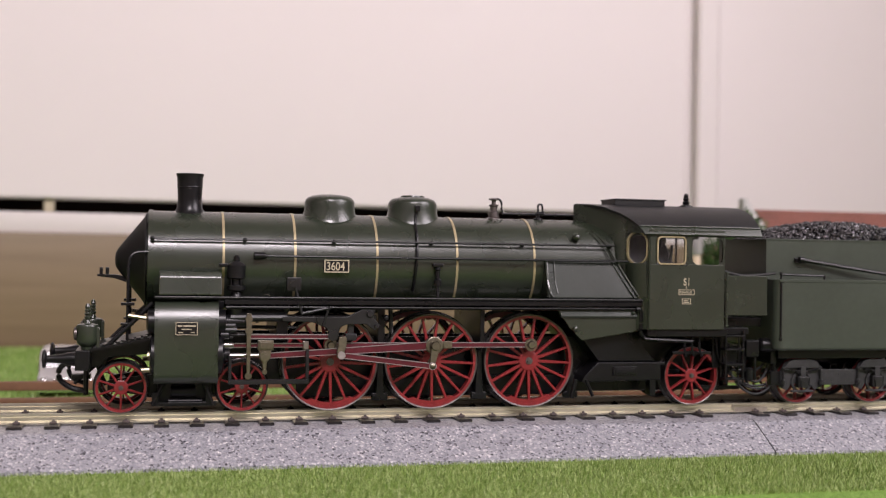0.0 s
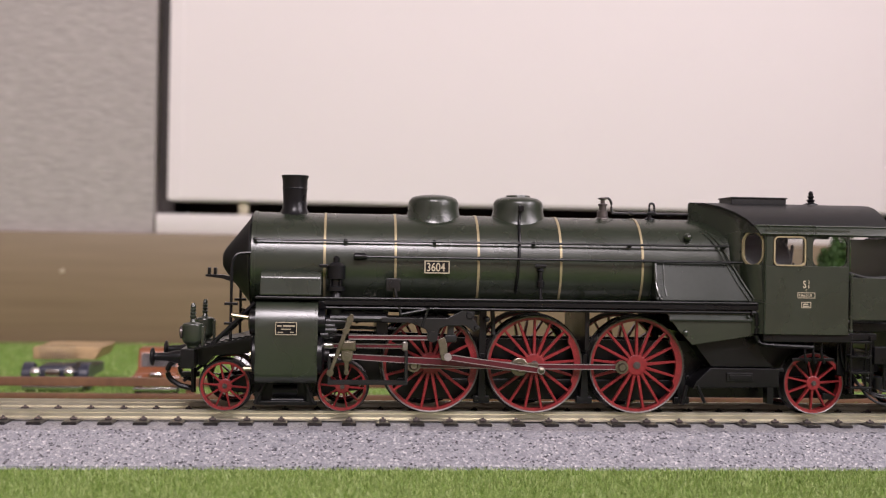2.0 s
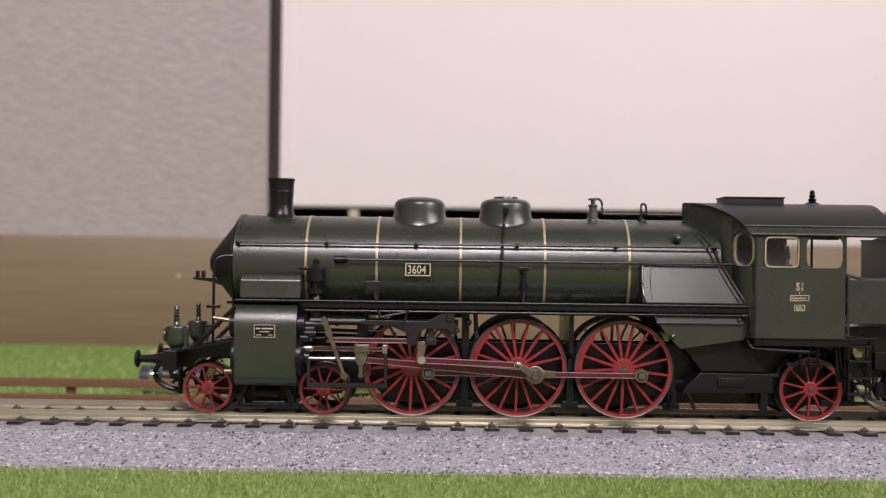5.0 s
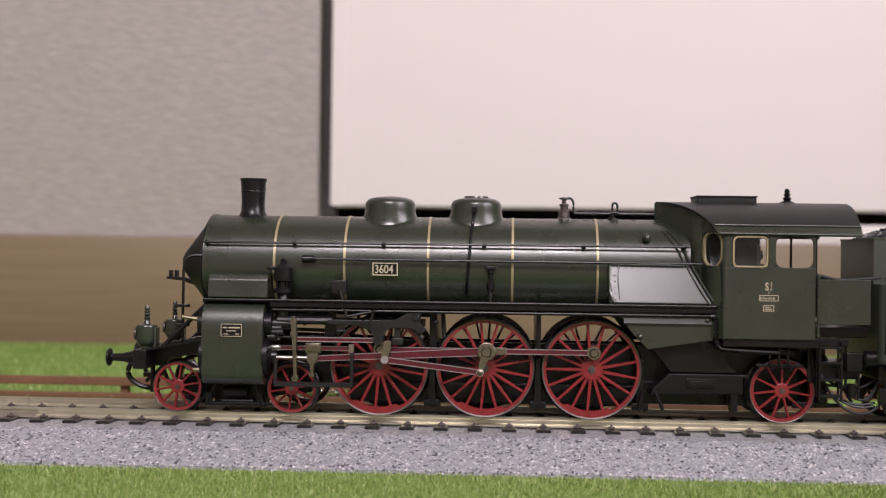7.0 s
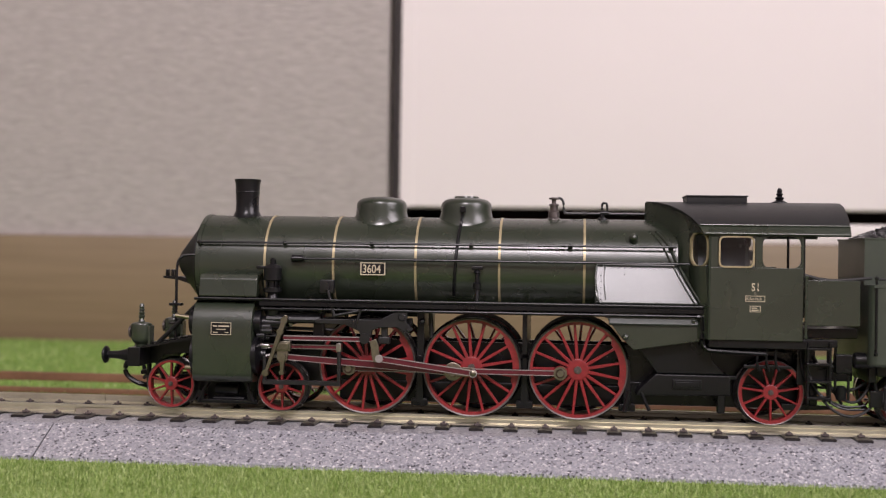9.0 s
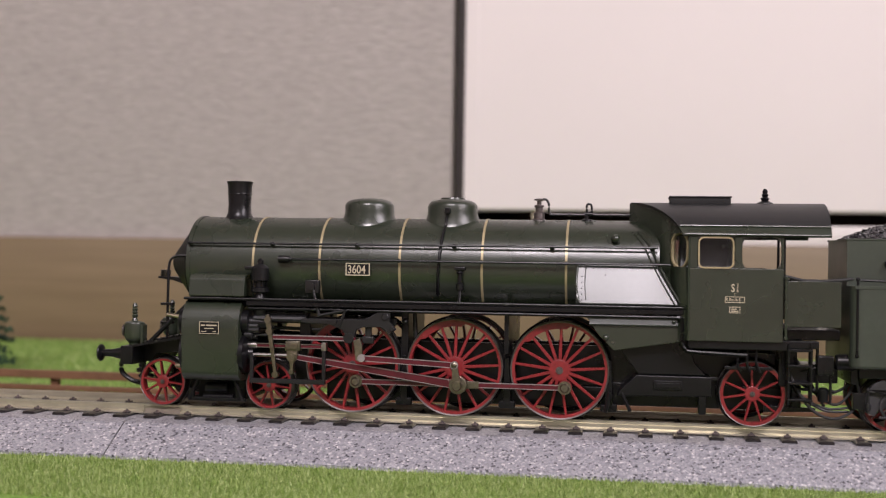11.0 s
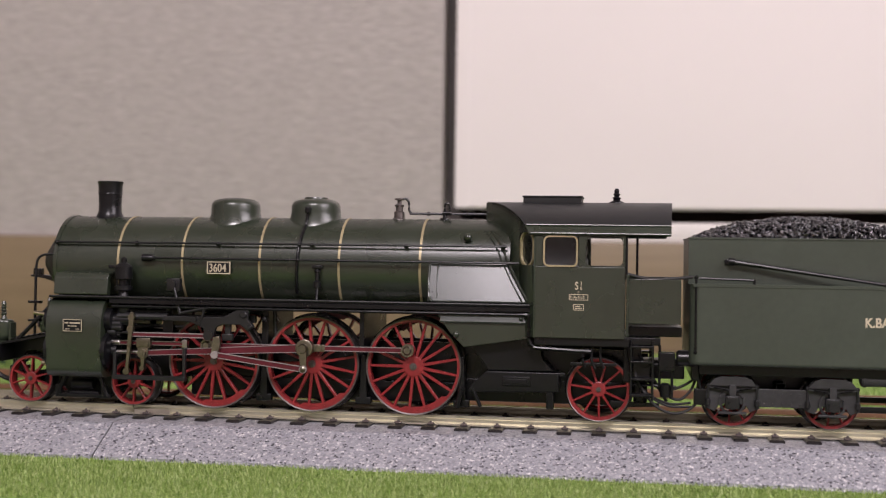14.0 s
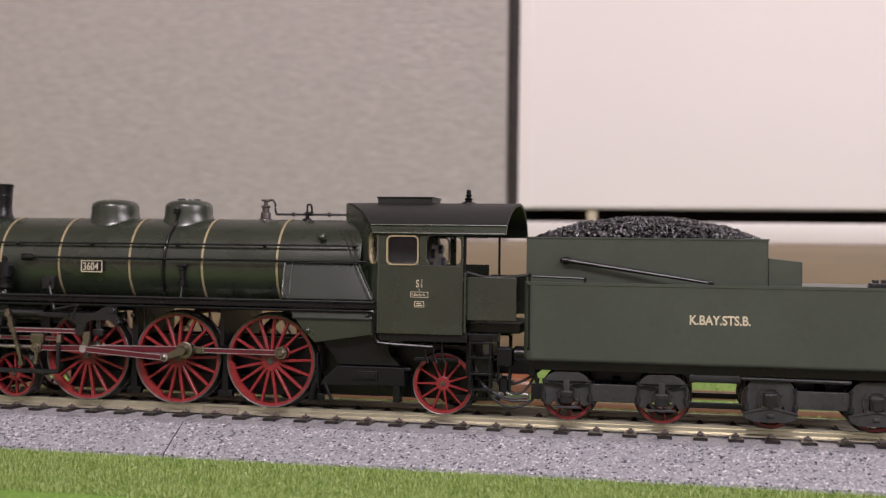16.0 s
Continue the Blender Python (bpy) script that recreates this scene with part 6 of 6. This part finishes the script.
        part("rivets", bm, BOGIE, f)
    for x in (x0, x1):
        w = wheel("tender_wheel", tender, (x, -10.0, 5.78), 5.78, 10, 0.6, 1.5, label="small red tender wheel behind the frame")
        add_wheel(tender, w, x, -10.0, 5.78, "roll", 5.78)


def coal():
    rnd = random.Random(11)
    bm = bm_new()
    base = bmesh.new()
    bmesh.ops.create_icosphere(base, subdivisions=1, radius=1)
    bv = [v.co.copy() for v in base.verts]
    bf = [[v.index for v in f.verts] for f in base.faces]
    base.free()

    def height(x, y):
        f = max(0.0, 1 - ((x - 107.5) / 26.0) ** 2)
        g = max(0.0, 1 - (abs(y) / 12.5) ** 2.2)
        return 38.6 + 6.0 * f ** 0.75 * g ** 0.7
    for _ in range(3600):
        x, y = rnd.uniform(83, 132.8), rnd.uniform(-11.6, 11.6)
        z = height(x, y) - rnd.uniform(0, 0.7)
        s = rnd.uniform(0.35, 0.85)
        m = Matrix.Translation((x, y, z)) @ Euler([rnd.uniform(0, 6) for _ in range(3)]).to_matrix().to_4x4() @ Matrix.Diagonal((s, s * rnd.uniform(0.6, 1), s * rnd.uniform(0.5, 0.9), 1))
        vs = [bm.verts.new(m @ (v * rnd.uniform(0.75, 1.2))) for v in bv]
        for f in bf:
            bm.faces.new([vs[i] for i in f])
    bmx = bm
    n = 22
    grid = [[bmx.verts.new((83 + 49.8 * i / n, -11.7 + 23.4 * j / 10, height(83 + 49.8 * i / n, -11.7 + 23.4 * j / 10) - 0.7)) for j in range(11)] for i in range(n + 1)]
    for i in range(n):
        for j in range(10):
            bmx.faces.new((grid[i][j], grid[i + 1][j], grid[i + 1][j + 1], grid[i][j + 1]))
    ob = new("coal_load", mesh_of("coal_load", bm, COAL, 10))
    ob.parent = tender
    tagged(ob, "heap of glossy black coal lumps", "", "", "stuff")


tender_body()
bogie(91.5, 111.7, True)
bogie(134.0, 155.0, False)
coal()


def motions():
    """Seconds, way along the track in millimetres, turn of the driving wheels in degrees."""
    table = [
    (0, 0.00, 92), (0.5, -4.74, 113), (1, -9.33, 138), (1.5, -13.78, 162),
    (2, -18.39, 185), (2.5, -23.06, 211), (3, -27.77, 239), (3.5, -32.24, 267),
    (6, -55.39, 392), (6.5, -59.92, 418), (7, -64.40, 445), (7.5, -68.95, 470),
    (8, -73.60, 496), (8.5, -78.20, 523), (9, -82.50, 550), (11.5, -104.96, 675),
    (12, -109.47, 706), (12.5, -114.00, 735), (13, -118.29, 762), (13.5, -123.01, 788),
    (14, -130.16, 826), (14.5, -141.02, 888), (15, -153.54, 964), (15.5, -166.00, 1044),
    (16, -178.79, 1114)
    ]
    ts, ss, th = zip(*table)

    def smooth(xs, ys, x):
        i = min(max(sum(1 for v in xs if v <= x) - 1, 0), len(xs) - 2)
        h = xs[i + 1] - xs[i]

        def slope(k):
            a, b = max(k - 1, 0), min(k + 1, len(xs) - 1)
            return (ys[b] - ys[a]) / (xs[b] - xs[a])
        u = (x - xs[i]) / h
        return ((2 * u ** 3 - 3 * u * u + 1) * ys[i] + (u ** 3 - 2 * u * u + u) * h * slope(i)
                + (3 * u * u - 2 * u ** 3) * ys[i + 1] + (u ** 3 - u * u) * h * slope(i + 1))
    times = [k * 0.2 for k in range(81)]
    path = [(t, smooth(ts, ss, t), smooth(ts, th, t)) for t in times]

    def mm(x, y, z, ry=0.0):
        return pose(x * 0.001, y * 0.001, z * 0.001, 0, ry, 0)
    walk(loco, [(t, mm(s, 0, 0)) for t, s, a in path])
    walk(tender, [(t, mm(s, 0, 0)) for t, s, a in path])
    for w, x, y, z, kind, r, far in WHEELS:
        flip = Matrix.Rotation(math.pi, 4, "Z") if far else Matrix()
        walk(w, [(t, mm(x, y, z, -a if kind == "drive" else math.degrees(s / r)) @ flip) for t, s, a in path])
    rows = {k: [] for k in RODS}
    for t, s, a in path:
        c, d = THROW * math.cos(radians(a)), THROW * math.sin(radians(a))
        px, pz = c, 10.75 + d
        rows["coupling"].append((t, mm(px, -12.6, pz)))
        cx = px - math.sqrt(MAIN_LEN ** 2 - (pz - CROSS_Z) ** 2)
        lean = math.degrees(math.atan2(pz - CROSS_Z, px - cx))
        rows["main"].append((t, mm(px, -13.9, pz, -lean)))
        rows["crosshead"].append((t, mm(cx, -14.0, CROSS_Z)))
        ea = radians(a) + math.atan2(4.5 * math.sin(radians(168)), THROW + 4.5 * math.cos(radians(168)))
        er = math.hypot(4.5 * math.sin(radians(168)), THROW + 4.5 * math.cos(radians(168)))
        ex, ez = er * math.cos(ea), 10.75 + er * math.sin(ea)
        lz = 12.6
        lx = ex - math.sqrt(20.5 ** 2 - (ez - lz) ** 2)
        rows["eccentric"].append((t, mm(ex, -16.0, ez, -math.degrees(math.atan2(ez - lz, ex - lx)))))
        swing = math.degrees(math.asin(max(-0.8, min(0.8, (lx + 20.9 + 0.7) / 5.5))))
        rows["link"].append((t, mm(-20.9, -15.2, 16.0, -swing)))
        tx = -41.2 + (cx + 37.4) * -0.12
        bx = cx - 3.5
        tilt = math.degrees(math.asin(max(-0.7, min(0.7, (bx - tx) / 12.2))))
        rows["lever"].append((t, mm(tx, -15.0, 20.4, -tilt)))
        rows["radius"].append((t, mm(-22.0 + math.sin(radians(swing)) * 1.4, -14.6, 16.6, 0)))
    for k, r in rows.items():
        walk(RODS[k], r)


motions()
